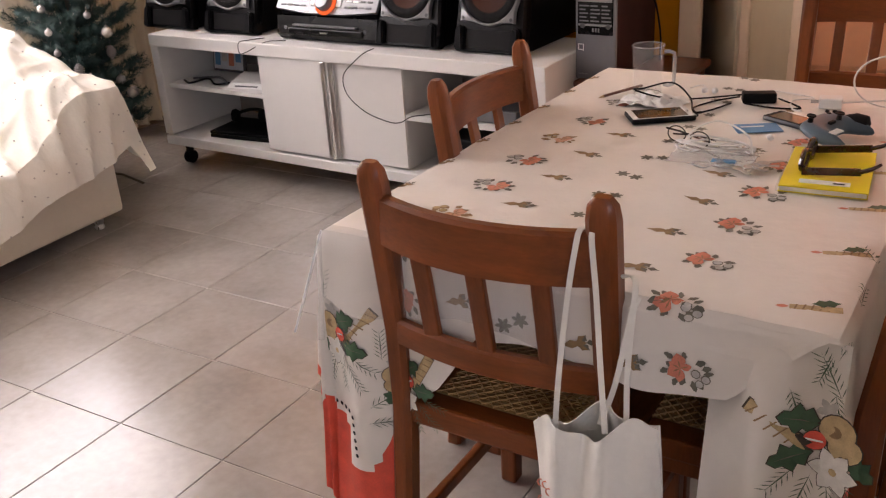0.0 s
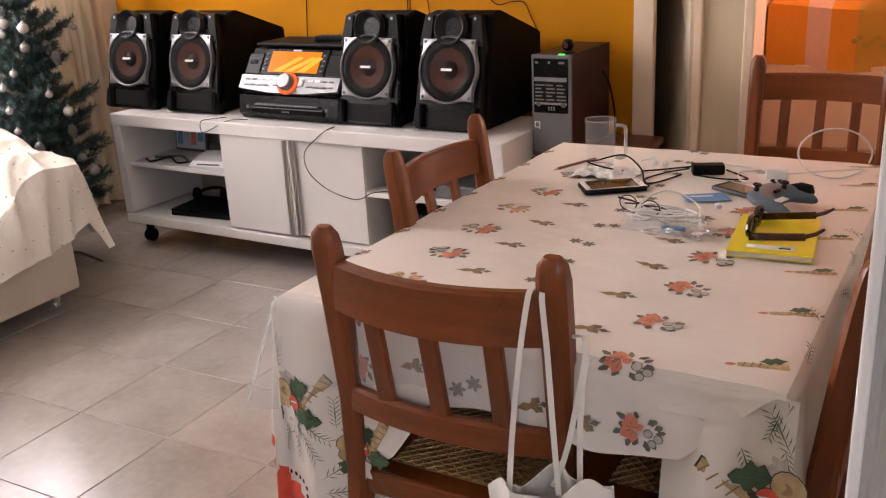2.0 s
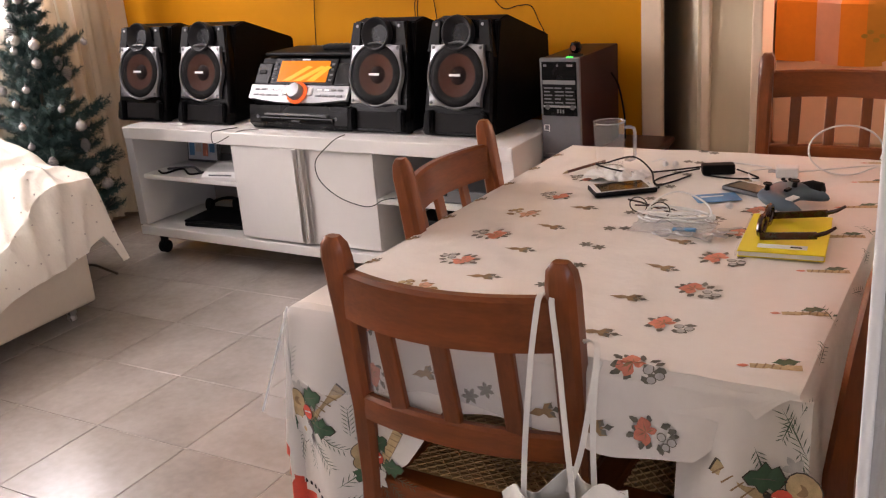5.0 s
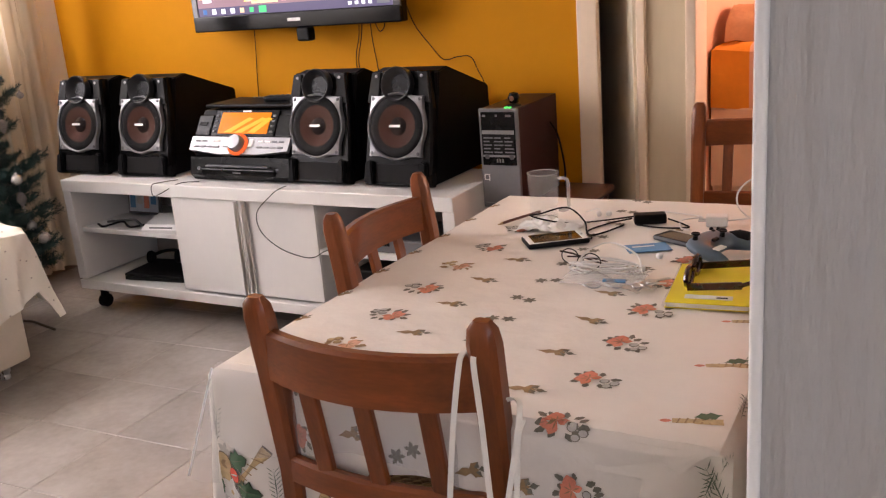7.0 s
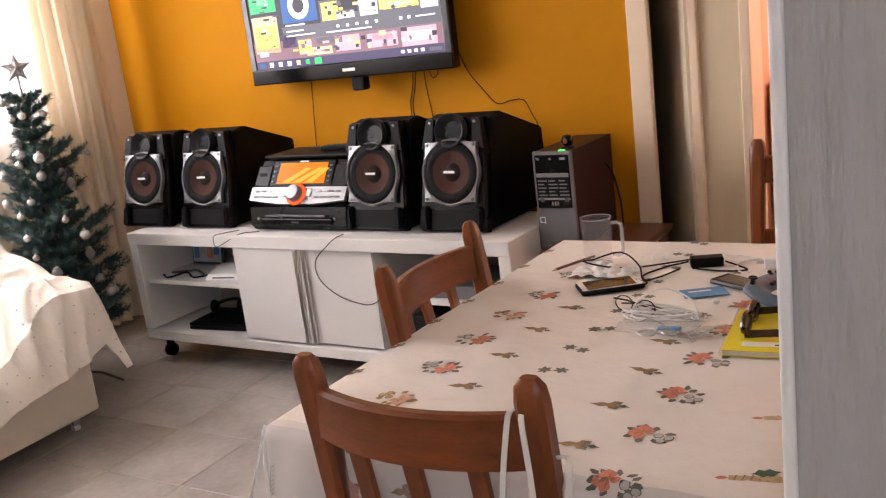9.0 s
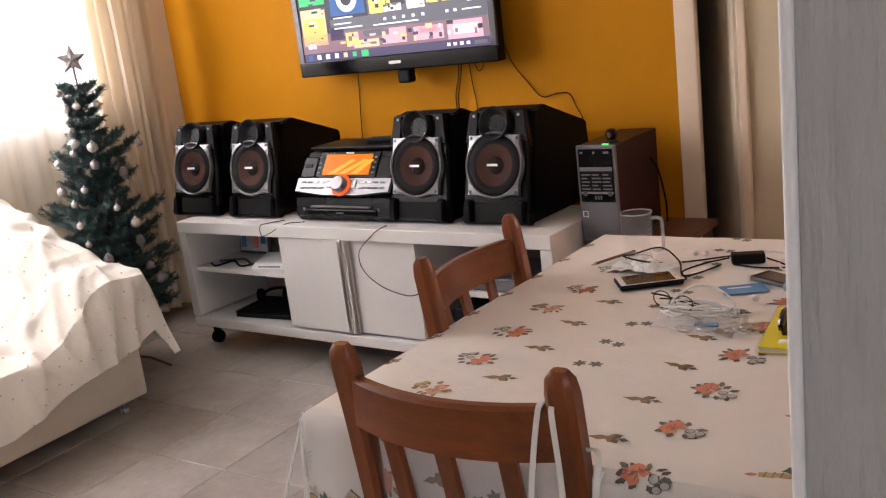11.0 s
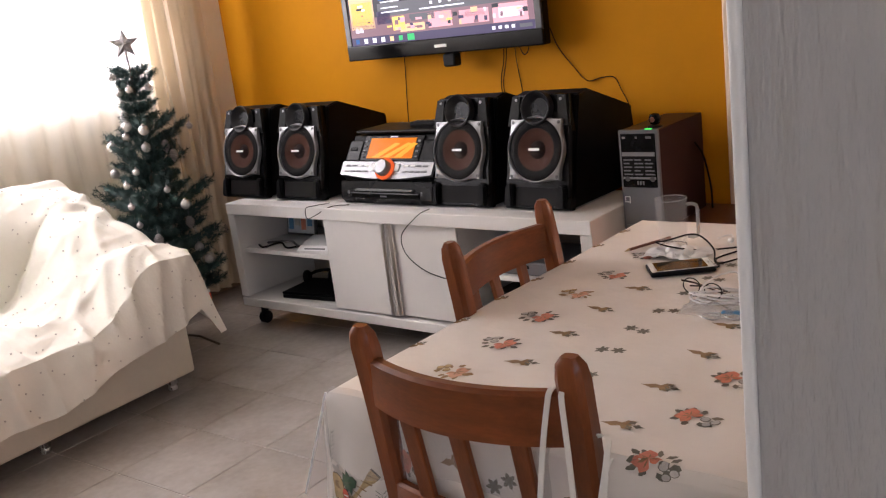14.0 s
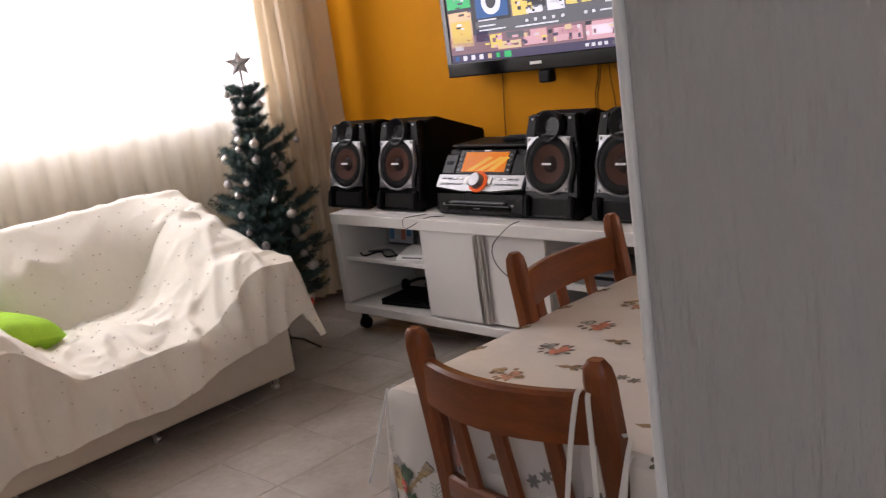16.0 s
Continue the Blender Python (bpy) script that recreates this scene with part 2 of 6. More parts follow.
def thin_clear(name, white, rough):
    """Thin clear plastic: mostly see-through, with a pale glossy skin."""
    m = bpy.data.materials.new(name)
    m.use_nodes = True
    nt = m.node_tree
    b = nt.nodes["Principled BSDF"]
    b.inputs["Base Color"].default_value, b.inputs["Roughness"].default_value = (0.85, 0.85, 0.85, 1), rough
    t, x = nt.nodes.new("ShaderNodeBsdfTransparent"), nt.nodes.new("ShaderNodeMixShader")
    x.inputs[0].default_value = white
    nt.links.new(t.outputs[0], x.inputs[1])
    nt.links.new(b.outputs[0], x.inputs[2])
    nt.links.new(x.outputs[0], nt.nodes["Material Output"].inputs[0])
    return m


M["clear"] = thin_clear("clear_mug_plastic", 0.06, 0.06)
M["clear_edge"] = thin_clear("clear_plastic_edge", 0.30, 0.08)
M["film"] = thin_clear("clear_plastic_film", 0.10, 0.12)
M["film_gloss"] = thin_clear("glossy_table_film", 0.24, 0.10)
M["clear_seam"] = thin_clear("film_seam", 0.92, 0.3)
M["tv_gloss"] = mat("black_piano_plastic", (0.004, 0.004, 0.005), 0.09, var=0.1, scale=6, spec=0.22)
M["display"] = glow("orange_display", (1.0, 0.27, 0.0), 0.80)
M["display_hi"] = glow("display_streak", (1.0, 0.48, 0.03), 1.0)
M["ring_glow"] = glow("knob_ring", (1.0, 0.16, 0.04), 0.9)
M["led"] = glow("green_led", (0.05, 1.0, 0.15), 1.2)
for key, col, st in (("scr_dark", (0.075, 0.080, 0.095), 1.0), ("scr_grey", (0.17, 0.18, 0.20), 1.2), ("scr_white", (0.9, 0.93, 1.0), 1.6), ("scr_yellow", (1.0, 0.80, 0.22), 1.3), ("scr_peach", (1.0, 0.74, 0.45), 1.2), ("scr_green", (0.05, 0.62, 0.22), 1.3), ("scr_pink", (0.95, 0.56, 0.62), 1.2), ("scr_purple", (0.10, 0.09, 0.16), 1.3), ("scr_blue", (0.05, 0.16, 0.42), 1.2), ("scr_brown", (0.30, 0.19, 0.22), 1.3)):
    M[key] = glow(key, col, st)
# bluish grey paints the reflection on the black set's side bezels
M["bezel_sheen"] = mat("bezel_sheen_grey", (0.05, 0.052, 0.06), 0.18, var=0.1, scale=6)
M["scr_paper"] = mat("pale_print_paper", (0.55, 0.60, 0.66), 0.6, var=0.15, scale=14)
# white for the strip that paints the lit partition edge
M["lit_edge"] = mat("lit_edge_white", (0.80, 0.80, 0.78), 0.5, var=0.12, scale=20, bump=0.5, bscale=50, stretch=(1, 1, 0.3))


# ---- building helpers ----
def bm_box(bm, x0, x1, y0, y1, z0, z1, bevel=0.0, seg=2):
    r = bmesh.ops.create_cube(bm, size=1.0, matrix=Matrix.Translation(((x0 + x1) / 2, (y0 + y1) / 2, (z0 + z1) / 2)) @ Matrix.Diagonal((x1 - x0, y1 - y0, z1 - z0, 1)))
    if bevel:
        es = list({e for v in r["verts"] for e in v.link_edges})
        bmesh.ops.bevel(bm, geom=es, offset=bevel, segments=seg, affect="EDGES", profile=0.5)
    return bm


def boxm(*a, **k):
    return bm_box(bmesh.new(), *a, **k)


def bm_loft(bm, rings, close=True, cap=True):
    """Skin a row of rings of points."""
    vs = [[bm.verts.new(p) for p in ring] for ring in rings]
    n = len(rings[0])
    for a, b in zip(vs, vs[1:]):
        for i in range(n if close else n - 1):
            j = (i + 1) % n
            bm.faces.new((a[i], a[j], b[j], b[i]))
    if cap and close:
        bm.faces.new(vs[0][::-1])
        bm.faces.new(vs[-1])
    return bm


def lathe(profile, m=None, n=24, cap=True, bm=None):
    """Turn a profile of (radius, height) round z."""
    bm = bm or bmesh.new()
    m = m or Matrix()
    rings = [[m @ Vector((max(r, 1e-4) * math.cos(a), max(r, 1e-4) * math.sin(a), h)) for a in (2 * math.pi * i / n for i in range(n))] for r, h in profile]
    return bm_loft(bm, rings, True, cap)


def tube(pts, r, n=8, bm=None):
    """A round rod along points; r is one radius, or one for each point."""
    bm = bm or bmesh.new()
    pts = [Vector(p) for p in pts]
    rings, side = [], None
    for i, p in enumerate(pts):
        d = (pts[min(i + 1, len(pts) - 1)] - pts[max(i - 1, 0)]).normalized()
        if side is None:
            side = d.orthogonal().normalized()
        side = (side - d * side.dot(d)).normalized()
        up = d.cross(side)
        rr = r[i] if isinstance(r, (list, tuple)) else r
        rings.append([p + rr * (math.cos(a) * side + math.sin(a) * up) for a in (2 * math.pi * k / n for k in range(n))])
    return bm_loft(bm, rings)


def smooth_path(pts, steps=6):
    """Catmull-Rom through points."""
    p = [Vector(q) for q in pts]
    p = [2 * p[0] - p[1]] + p + [2 * p[-1] - p[-2]]
    out = []
    for i in range(1, len(p) - 2):
        for s in range(steps):
            t = s / steps
            out.append(0.5 * (2 * p[i] + (p[i + 1] - p[i - 1]) * t + (2 * p[i - 1] - 5 * p[i] + 4 * p[i + 1] - p[i + 2]) * t * t + (3 * p[i] - p[i - 1] - 3 * p[i + 1] + p[i + 2]) * t ** 3))
    return out + [p[-2]]


def bar(a, b, w, d, bevel=0.004, side=(1, 0, 0), bm=None):
    """A rectangular bar from a to b, w wide along side and d deep across it."""
    bm = bm or bmesh.new()
    a, b = Vector(a), Vector(b)
    up = (b - a).normalized()
    s = Vector(side)
    s = (s - up * s.dot(up)).normalized()
    f = up.cross(s)
    rot = Matrix((s, f, up)).transposed().to_4x4()
    r = bmesh.ops.create_cube(bm, size=1.0, matrix=Matrix.Translation((a + b) / 2) @ rot @ Matrix.Diagonal((w, d, (b - a).length, 1)))
    if bevel:
        bmesh.ops.bevel(bm, geom=list({e for v in r["verts"] for e in v.link_edges}), offset=bevel, segments=2, affect="EDGES", profile=0.5)
    return bm


def sheet(f, nu, nv, thick=0.0):
    """A surface f(u, v) over 0..1; with a thickness, a second skin lies behind it and the rim is closed."""
    P = [[Vector(f(i / nu, j / nv)) for j in range(nv + 1)] for i in range(nu + 1)]
    bm = bmesh.new()
    top = [[bm.verts.new(p) for p in row] for row in P]
    for i in range(nu):
        for j in range(nv):
            bm.faces.new((top[i][j], top[i + 1][j], top[i + 1][j + 1], top[i][j + 1]))
    if thick:
        low = []
        for i in range(nu + 1):
            row = []
            for j in range(nv + 1):
                du = P[min(i + 1, nu)][j] - P[max(i - 1, 0)][j]
                dv = P[i][min(j + 1, nv)] - P[i][max(j - 1, 0)]
                n = du.cross(dv)
                n = n.normalized() if n.length > 1e-12 else Vector((0, 0, 1))
                row.append(bm.verts.new(P[i][j] - n * thick))
            low.append(row)
        for i in range(nu):
            for j in range(nv):
                bm.faces.new((low[i][j], low[i][j + 1], low[i + 1][j + 1], low[i + 1][j]))
        for i in range(nu):
            bm.faces.new((top[i][0], low[i][0], low[i + 1][0], top[i + 1][0]))
            bm.faces.new((top[i][nv], top[i + 1][nv], low[i + 1][nv], low[i][nv]))
        for j in range(nv):
            bm.faces.new((top[0][j], top[0][j + 1], low[0][j + 1], low[0][j]))
            bm.faces.new((top[nu][j], low[nu][j], low[nu][j + 1], top[nu][j + 1]))
    return bm


def poly(pts, thick=0.001, bm=None):
    """A flat outline with a thickness, in x and y at z."""
    bm = bm or bmesh.new()
    f = bm.faces.new([bm.verts.new(p) for p in pts])
    bm.normal_update()
    r = bmesh.ops.extrude_face_region(bm, geom=[f])
    bmesh.ops.translate(bm, verts=[v for v in r["geom"] if isinstance(v, bmesh.types.BMVert)], vec=f.normal * thick)
    return bm


def part(name, bm, material, parent=None, label="", smooth=False, at=None):
    """Link a bmesh as one mesh object under a thing or a part."""
    bmesh.ops.recalc_face_normals(bm, faces=bm.faces[:])
    me = bpy.data.meshes.new(name)
    bm.to_mesh(me)
    bm.free()
    me.materials.append(material)
    if smooth:
        me.shade_smooth()
        try:
            me.set_sharp_from_angle(angle=radians(38))
        except AttributeError:
            pass
    ob = new(name, me)
    ob.parent = parent
    if at is not None:
        ob.matrix_basis = at
    if label:
        tagged(ob, label)
    return ob


def thing(name, label, category, at=None, group="", kind=""):
    ob = new(name)
    ob.empty_display_size = 0.1
    if at is not None:
        ob.matrix_basis = at
    return tagged(ob, label, category, group, kind)


def structure(name, bm, material, label, category="", smooth=False):
    return tagged(part(name, bm, material, smooth=smooth), label, category or name.split("_")[0], kind="structure")


# ---- the rooms ----
XL, XR, YN, YB, ZC, WT = -4.05, 1.80, -1.60, 3.86, 2.70, 0.15
structure("ceiling", boxm(XL - 0.2, XR + 0.2, YN - 0.2, 6.4, ZC, ZC + 0.12), M["ceiling"], "plain off-white painted ceiling")
structure("wall_back_orange", boxm(XL - WT, -1.07, YB, YB + WT, 0, ZC), M["orange"], "mustard orange painted wall behind the television", "wall")
structure("wall_back_lintel", boxm(-1.07, 1.2, YB, YB + WT, 2.15, ZC), M["white_wall"], "cream wall above the doorways", "wall")
structure("wall_back_right", boxm(0.30, 1.2, YB, YB + WT, 0, 2.15), M["white_wall"], "cream wall beside the doorway", "wall")
structure("wall_between_doors", boxm(-0.80, -0.645, YB, YB + WT, 0, 2.15), M["door"], "narrow cream painted wall between two doorways", "wall")
structure("wall_left_below_window", boxm(XL - WT, XL, YN, YB, 0, 1.205), M["white_wall"], "cream wall below the window", "wall")
structure("wall_left_above_window", boxm(XL - WT, XL, YN, YB, 2.45, ZC), M["white_wall"], "cream wall above the window", "wall")
structure("wall_left_far", boxm(XL - WT, XL, 3.36, YB, 1.205, 2.45), M["white_wall"], "cream wall between window and corner", "wall")
structure("wall_left_near", boxm(XL - WT, XL, YN, 0.2, 1.205, 2.45), M["white_wall"], "cream wall beside the window", "wall")
# near wall out of view; its opening is added for the fill lamp
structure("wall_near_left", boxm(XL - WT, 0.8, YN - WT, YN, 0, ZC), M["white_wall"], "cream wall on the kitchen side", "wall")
structure("wall_near_right", boxm(2.0, XR + WT, YN - WT, YN, 0, ZC), M["white_wall"], "unseen cream wall beside the added kitchen opening", "wall")
structure("wall_near_over", boxm(0.8, 2.0, YN - WT, YN, 2.15, ZC), M["white_wall"], "unseen cream wall over the added kitchen opening", "wall")
structure("wall_near_under", boxm(0.8, 2.0, YN - WT, YN, 0, 1.0), M["white_wall"], "unseen cream wall under the added kitchen opening", "wall")
structure("wall_right", boxm(XR, XR + WT, YN, 0.981, 0, ZC), M["white_wall"], "cream wall at the side", "wall")
structure("wall_dining_right", boxm(1.05, 1.2, 0.981, YB, 0, ZC), M["white_wall"], "cream wall beside the dining table", "wall")
structure("wall_partition", boxm(0.140, XR, 0.831, 0.981, 0, ZC, bevel=0.012, seg=4), M["stipple"], "grey roller-textured plaster partition wall end", "wall", smooth=True)
# strip added; its white stands in for window light on the rounded corner
structure("trim_corner_bead", boxm(0.1375, 0.1462, 0.8285, 0.9835, 0, ZC - 0.002, bevel=0.003, seg=3), M["lit_edge"], "added white strip for the window light on the partition's rounded edge", "trim", smooth=True)
# next rooms
structure("wall_dark_room", boxm(-2.4, -2.3, YB + WT, 6.0, 0, ZC), M["white_wall"], "plain wall of the unlit room", "wall")
structure("wall_rooms_end", boxm(-2.4, -0.75, 6.0, 6.1, 0, ZC), M["white_wall"], "plain end wall of the unlit room", "wall")
structure("wall_room_divider", boxm(-0.79, -0.75, YB + WT, 6.0, 0, ZC), M["pink"], "salmon wall between two rooms", "wall")
structure("wall_bedroom_end", boxm(-0.75, 1.2, 6.0, 6.1, 0, ZC), M["pink"], "salmon painted bedroom end wall", "wall")
structure("wall_bedroom_right", boxm(1.1, 1.2, YB + WT, 6.0, 0, ZC), M["pink"], "salmon painted bedroom side wall", "wall")


def casing(name, x0, x1, label, deep=WT + 0.01):
    structure(name, boxm(x0, x1, YB - 0.025, YB + deep, 0, 2.2, bevel=0.006), M["casing"], label, "trim")


casing("trim_door_casing_1", -1.075, -0.99, "peach-white painted door casing at the end of the orange wall", 0.012)
casing("trim_door_casing_2", -0.835, -0.80, "cream painted door casing strip")
casing("trim_door_casing_3", -0.645, -0.605, "warm-lit painted door casing strip")
structure("baseboard", boxm(XL, -1.08, YB - 0.014, YB - 0.001, 0, 0.09, bevel=0.003), M["base"], "brown skirting along the orange wall")
structure("baseboard_left", boxm(XL + 0.001, XL + 0.014, YN, YB - 0.02, 0, 0.09, bevel=0.003), M["base"], "brown skirting along the window wall", "baseboard")

# open door leaf, hinged at the narrow wall, swung into the unlit room
door = tagged(new("door_1"), "cream painted interior door standing open into an unlit room", "door", kind="structure")
door.matrix_basis = pose(-0.838, YB + 0.005, 0, 0, 0, 121)
part("leaf", boxm(0.0, 0.70, -0.018, 0.018, 0.01, 2.10, bevel=0.002), M["leaf_brightened"], door)
part("lock_plate", boxm(0.699, 0.702, -0.010, 0.010, 0.92, 1.10), M["chrome"], door, "narrow metal lock plate")
part("keyhole", boxm(0.7015, 0.7035, -0.006, 0.006, 1.03, 1.05), M["matt_black"], door)
part("latch", boxm(0.7015, 0.7035, -0.006, 0.006, 0.96, 0.985), M["matt_black"], door)

# window behind the sofa
win = tagged(new("window_1"), "wide aluminium sliding window, overbright with daylight", "window", kind="structure")
wf = bmesh.new()
for y0, y1, z0, z1 in ((0.2, 3.36, 1.205, 1.245), (0.2, 3.36, 2.41, 2.45), (0.2, 0.24, 1.245, 2.41), (3.32, 3.36, 1.245, 2.41), (1.76, 1.80, 1.245, 2.41)):
    bm_box(wf, XL - 0.09, XL - 0.05, y0, y1, z0, z1, bevel=0.004)
part("window_frame", wf, M["frame_alu"], win)
for y0, y1 in ((0.24, 1.76), (1.80, 3.32)):
    part("pane", boxm(XL - 0.072, XL - 0.068, y0, y1, 1.245, 2.41), M["pane"], win).visible_shadow = False
part("window_sill", boxm(XL - 0.05, XL + 0.02, 0.2, 3.36, 1.207, 1.225, bevel=0.004), M["white_wall"], win)
# unseen window, added round the fill lamp behind the camera
win2 = tagged(new("window_2"), "unseen aluminium-framed window added behind the camera for the fill light", "window", kind="structure")
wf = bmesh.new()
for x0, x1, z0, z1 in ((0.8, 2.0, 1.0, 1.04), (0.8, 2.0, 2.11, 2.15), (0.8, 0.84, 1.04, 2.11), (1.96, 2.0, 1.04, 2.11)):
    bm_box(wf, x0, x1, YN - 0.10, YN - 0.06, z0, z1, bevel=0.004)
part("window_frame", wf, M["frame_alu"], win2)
structure("ground", boxm(-60, 60, -60, 60, -0.30, -0.20), M["grout"], "plain ground outside the house")


def curtain(name, y0, y1, x, folds, depth, mtl, label, seed):
    rnd = random.Random(seed)
    ph = [rnd.uniform(0, 6.28) for _ in range(4)]

    def f(u, v):
        y = y0 + (y1 - y0) * u
        z = 2.56 - 2.50 * v
        w = math.sin(folds * 6.283 * u + ph[0] + 0.8 * math.sin(5 * u + ph[1])) + 0.4 * math.sin(folds * 13.1 * u + ph[2] + v)
        return Vector((x + depth * w * (0.55 + 0.45 * v) + 0.01 * math.sin(3 * v + ph[3]), y + 0.012 * math.sin(9 * u + 4 * v + ph[3]), z))

    th = thing(name, label, "curtain")
    part("cloth", sheet(f, int(folds * 16), 14), mtl, th, smooth=True)
    part("hem", tube([f(i / 120, 1.0) for i in range(121)], 0.004, 5), mtl, th)
    return th


curtain("sheer_curtain", 0.1, 3.34, XL + 0.10, 20, 0.022, M["curtain"], "sheer cream curtain glowing with daylight behind the sofa", 3)
curtain("drape_curtain", 3.22, 3.62, XL + 0.13, 5, 0.034, M["drape"], "beige drape gathered beside the window corner", 4)
rod = thing("curtain_rod", "thin white metal curtain rod above the window", "curtain rod")
part("rod", tube([(XL + 0.11, 0.0, 2.58), (XL + 0.11, 3.75, 2.58)], 0.012, 10), M["white_plastic"], rod)
for y in (0.1, 1.9, 3.72):
    part("bracket", boxm(XL, XL + 0.115, y - 0.01, y + 0.01, 2.565, 2.595, bevel=0.003), M["white_plastic"], rod)


# ---- television cabinet ----
CX0, CX1, CY, CB, CT = -3.350, -1.303, 3.118, 3.60, 0.648
cab = thing("tv_cabinet", "long white laminate television cabinet on black casters", "cabinet")
part("top", boxm(CX0, CX1, CY - 0.004, CB, CT - 0.056, CT, bevel=0.004), M["laminate"], cab)
part("bottom", boxm(CX0, CX1, CY, CB, 0.118, 0.162, bevel=0.004), M["laminate"], cab)
for x0, x1 in ((CX0, CX0 + 0.05), (CX1 - 0.05, CX1)):
    part("side_panel", boxm(x0, x1, CY, CB, 0.168, CT - 0.05, bevel=0.003), M["laminate"], cab)
for x in (-2.69, -1.955):
    part("divider", boxm(x - 0.012, x + 0.012, CY + 0.035, CB - 0.01, 0.168, CT - 0.05), M["laminate"], cab)
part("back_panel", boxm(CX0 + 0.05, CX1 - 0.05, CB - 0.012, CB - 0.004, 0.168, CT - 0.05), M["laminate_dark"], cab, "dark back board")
for x0, x1, z in ((CX0 + 0.05, -2.702, 0.403), (-1.943, CX1 - 0.05, 0.388)):
    part("shelf", boxm(x0, x1, CY + 0.03, CB - 0.012, z - 0.011, z + 0.011, bevel=0.002), M["laminate"], cab)
for x0, x1, y in ((-2.685, -2.302, CY + 0.006), (-2.332, -1.945, CY + 0.026)):
    d = part("sliding_door", boxm(x0, x1, y, y + 0.016, 0.172, CT - 0.055, bevel=0.002), M["laminate"], cab)
for x0, x1, y in ((-2.336, -2.314, CY + 0.002), (-2.304, -2.282, CY + 0.014)):
    part("door_handle", boxm(x0, x1, y - 0.004, y + 0.006, 0.173, CT - 0.056, bevel=0.003), M["chrome"], cab, "full-height aluminium pull strip")
for x in (CX0 + 0.045, CX1 - 0.06):
    for y in (CY + 0.09, CB - 0.06):
        c = part("caster", boxm(x - 0.014, x + 0.014, y - 0.015, y + 0.015, 0.05, 0.118, bevel=0.004), M["matt_black"], cab, "black plastic caster")
        for s in (-0.020, 0.006):
            part("wheel", lathe([(0.028, 0), (0.032, 0.004), (0.032, 0.010), (0.028, 0.014)], pose(x + s, y, 0.032, 0, 90, 0), 18), M["rubber"], c, smooth=True)


# ---- loudspeakers ----
def loudspeaker():
    """Origin at the bottom middle of the front; the front looks to -y and leans back."""
    t = thing("loudspeaker", "black hi-fi loudspeaker with silver-framed copper woofer on the cabinet", "loudspeaker", group="stereo loudspeakers")
    W, H, D, L = 0.145, 0.435, 0.53, 0.10
    prof = [(0.02, 0.0), (0.035 + L * 0.9, H - 0.012), (0.10 + L * 0.9, H), (D, H - 0.115), (D, 0.0)]
    bm = bm_loft(bmesh.new(), [[(x, y, z) for y, z in prof] for x in (-W, W)])
    bmesh.ops.bevel(bm, geom=bm.edges[:], offset=0.006, segments=2, affect="EDGES")
    part("enclosure", bm, M["black"], t)
    lean = math.degrees(math.atan2(L, H))
    F = pose(0, 0, 0, 90 - lean, 0, 0)  # local x right, y up the front, z towards the viewer

    def P(name, bm, m, parent=t, label="", smooth=False):
        bm.transform(F)
        return part(name, bm, m, parent, label, smooth)

    # sculpted baffle: waist at the top, flared to the woofer
    out = [(-0.148, 0.0), (0.148, 0.0), (0.150, 0.10), (0.142, 0.30), (0.122, 0.44), (-0.122, 0.44), (-0.142, 0.30), (-0.150, 0.10)]
    bm = bm_loft(bmesh.new(), [[(x, y, z) for x, y in out] for z in (-0.03, 0.004)] + [[(x * 0.95, 0.006 + y * 0.975, 0.016) for x, y in out]])
    P("baffle", bm, M["gloss_black"], label="gloss black moulded baffle")
    for s in (-1, 1):
        bm = bm_loft(bmesh.new(), [[(s * x, y, z) for x, y in ((0.098, 0.005), (0.140, 0.005), (0.136, 0.088), (0.108, 0.100))] for z in (0.012, 0.038)])
        bmesh.ops.bevel(bm, geom=bm.edges[:], offset=0.006, segments=2, affect="EDGES")
        P("foot_pillar", bm, M["black"])
        bm = bm_loft(bmesh.new(), [[(s * x, y, z) for x, y in ((0.090, 0.325), (0.138, 0.318), (0.120, 0.432), (0.086, 0.432))] for z in (0.012, 0.024)])
        P("horn_cheek", bm, M["matt_black"])
    # solid plate, its dark colour stands in for shade inside the port
    P("port", boxm(-0.096, 0.096, 0.014, 0.084, 0.010, 0.0175, bevel=0.002), M["rubber"], label="matt dark plate standing in for the shaded bass port recess")
    # silver woofer frame: a four-cornered plate with a round hole
    wy, n = 0.228, 64
    rings = []
    for k, (r, z, sq) in enumerate(((0.119, 0.014, 0), (0.120, 0.036, 0), (0.124, 0.040, 0), (1.0, 0.037, 1), (1.02, 0.020, 1))):
        ring = []
        for i in range(n):
            a = 2 * math.pi * i / n
            if sq:
                c = abs(math.cos(2 * a))
                rr = (0.1275 + 0.034 * (1 - c) ** 2.8) * r
            else:
                rr = r
            ring.append((rr * math.cos(a), wy + rr * math.sin(a), z))
        rings.append(ring)
    frame_ = P("woofer_frame", bm_loft(bmesh.new(), rings, True, False), M["silver"], label="silver plastic woofer frame", smooth=True)
    for sx in (-1, 1):
        for sy in (-1, 1):
            P("screw", lathe([(0.007, 0), (0.007, 0.005), (0.004, 0.007)], Matrix.Translation((sx * 0.103, wy + sy * 0.103, 0.034)), 10), M["grey_plastic"], frame_)
    w = P("woofer_surround", lathe([(0.120, 0.028), (0.112, 0.035), (0.096, 0.036), (0.080, 0.030)], Matrix.Translation((0, wy, 0)), 40, False), M["rubber"], smooth=True, label="black rubber surround")
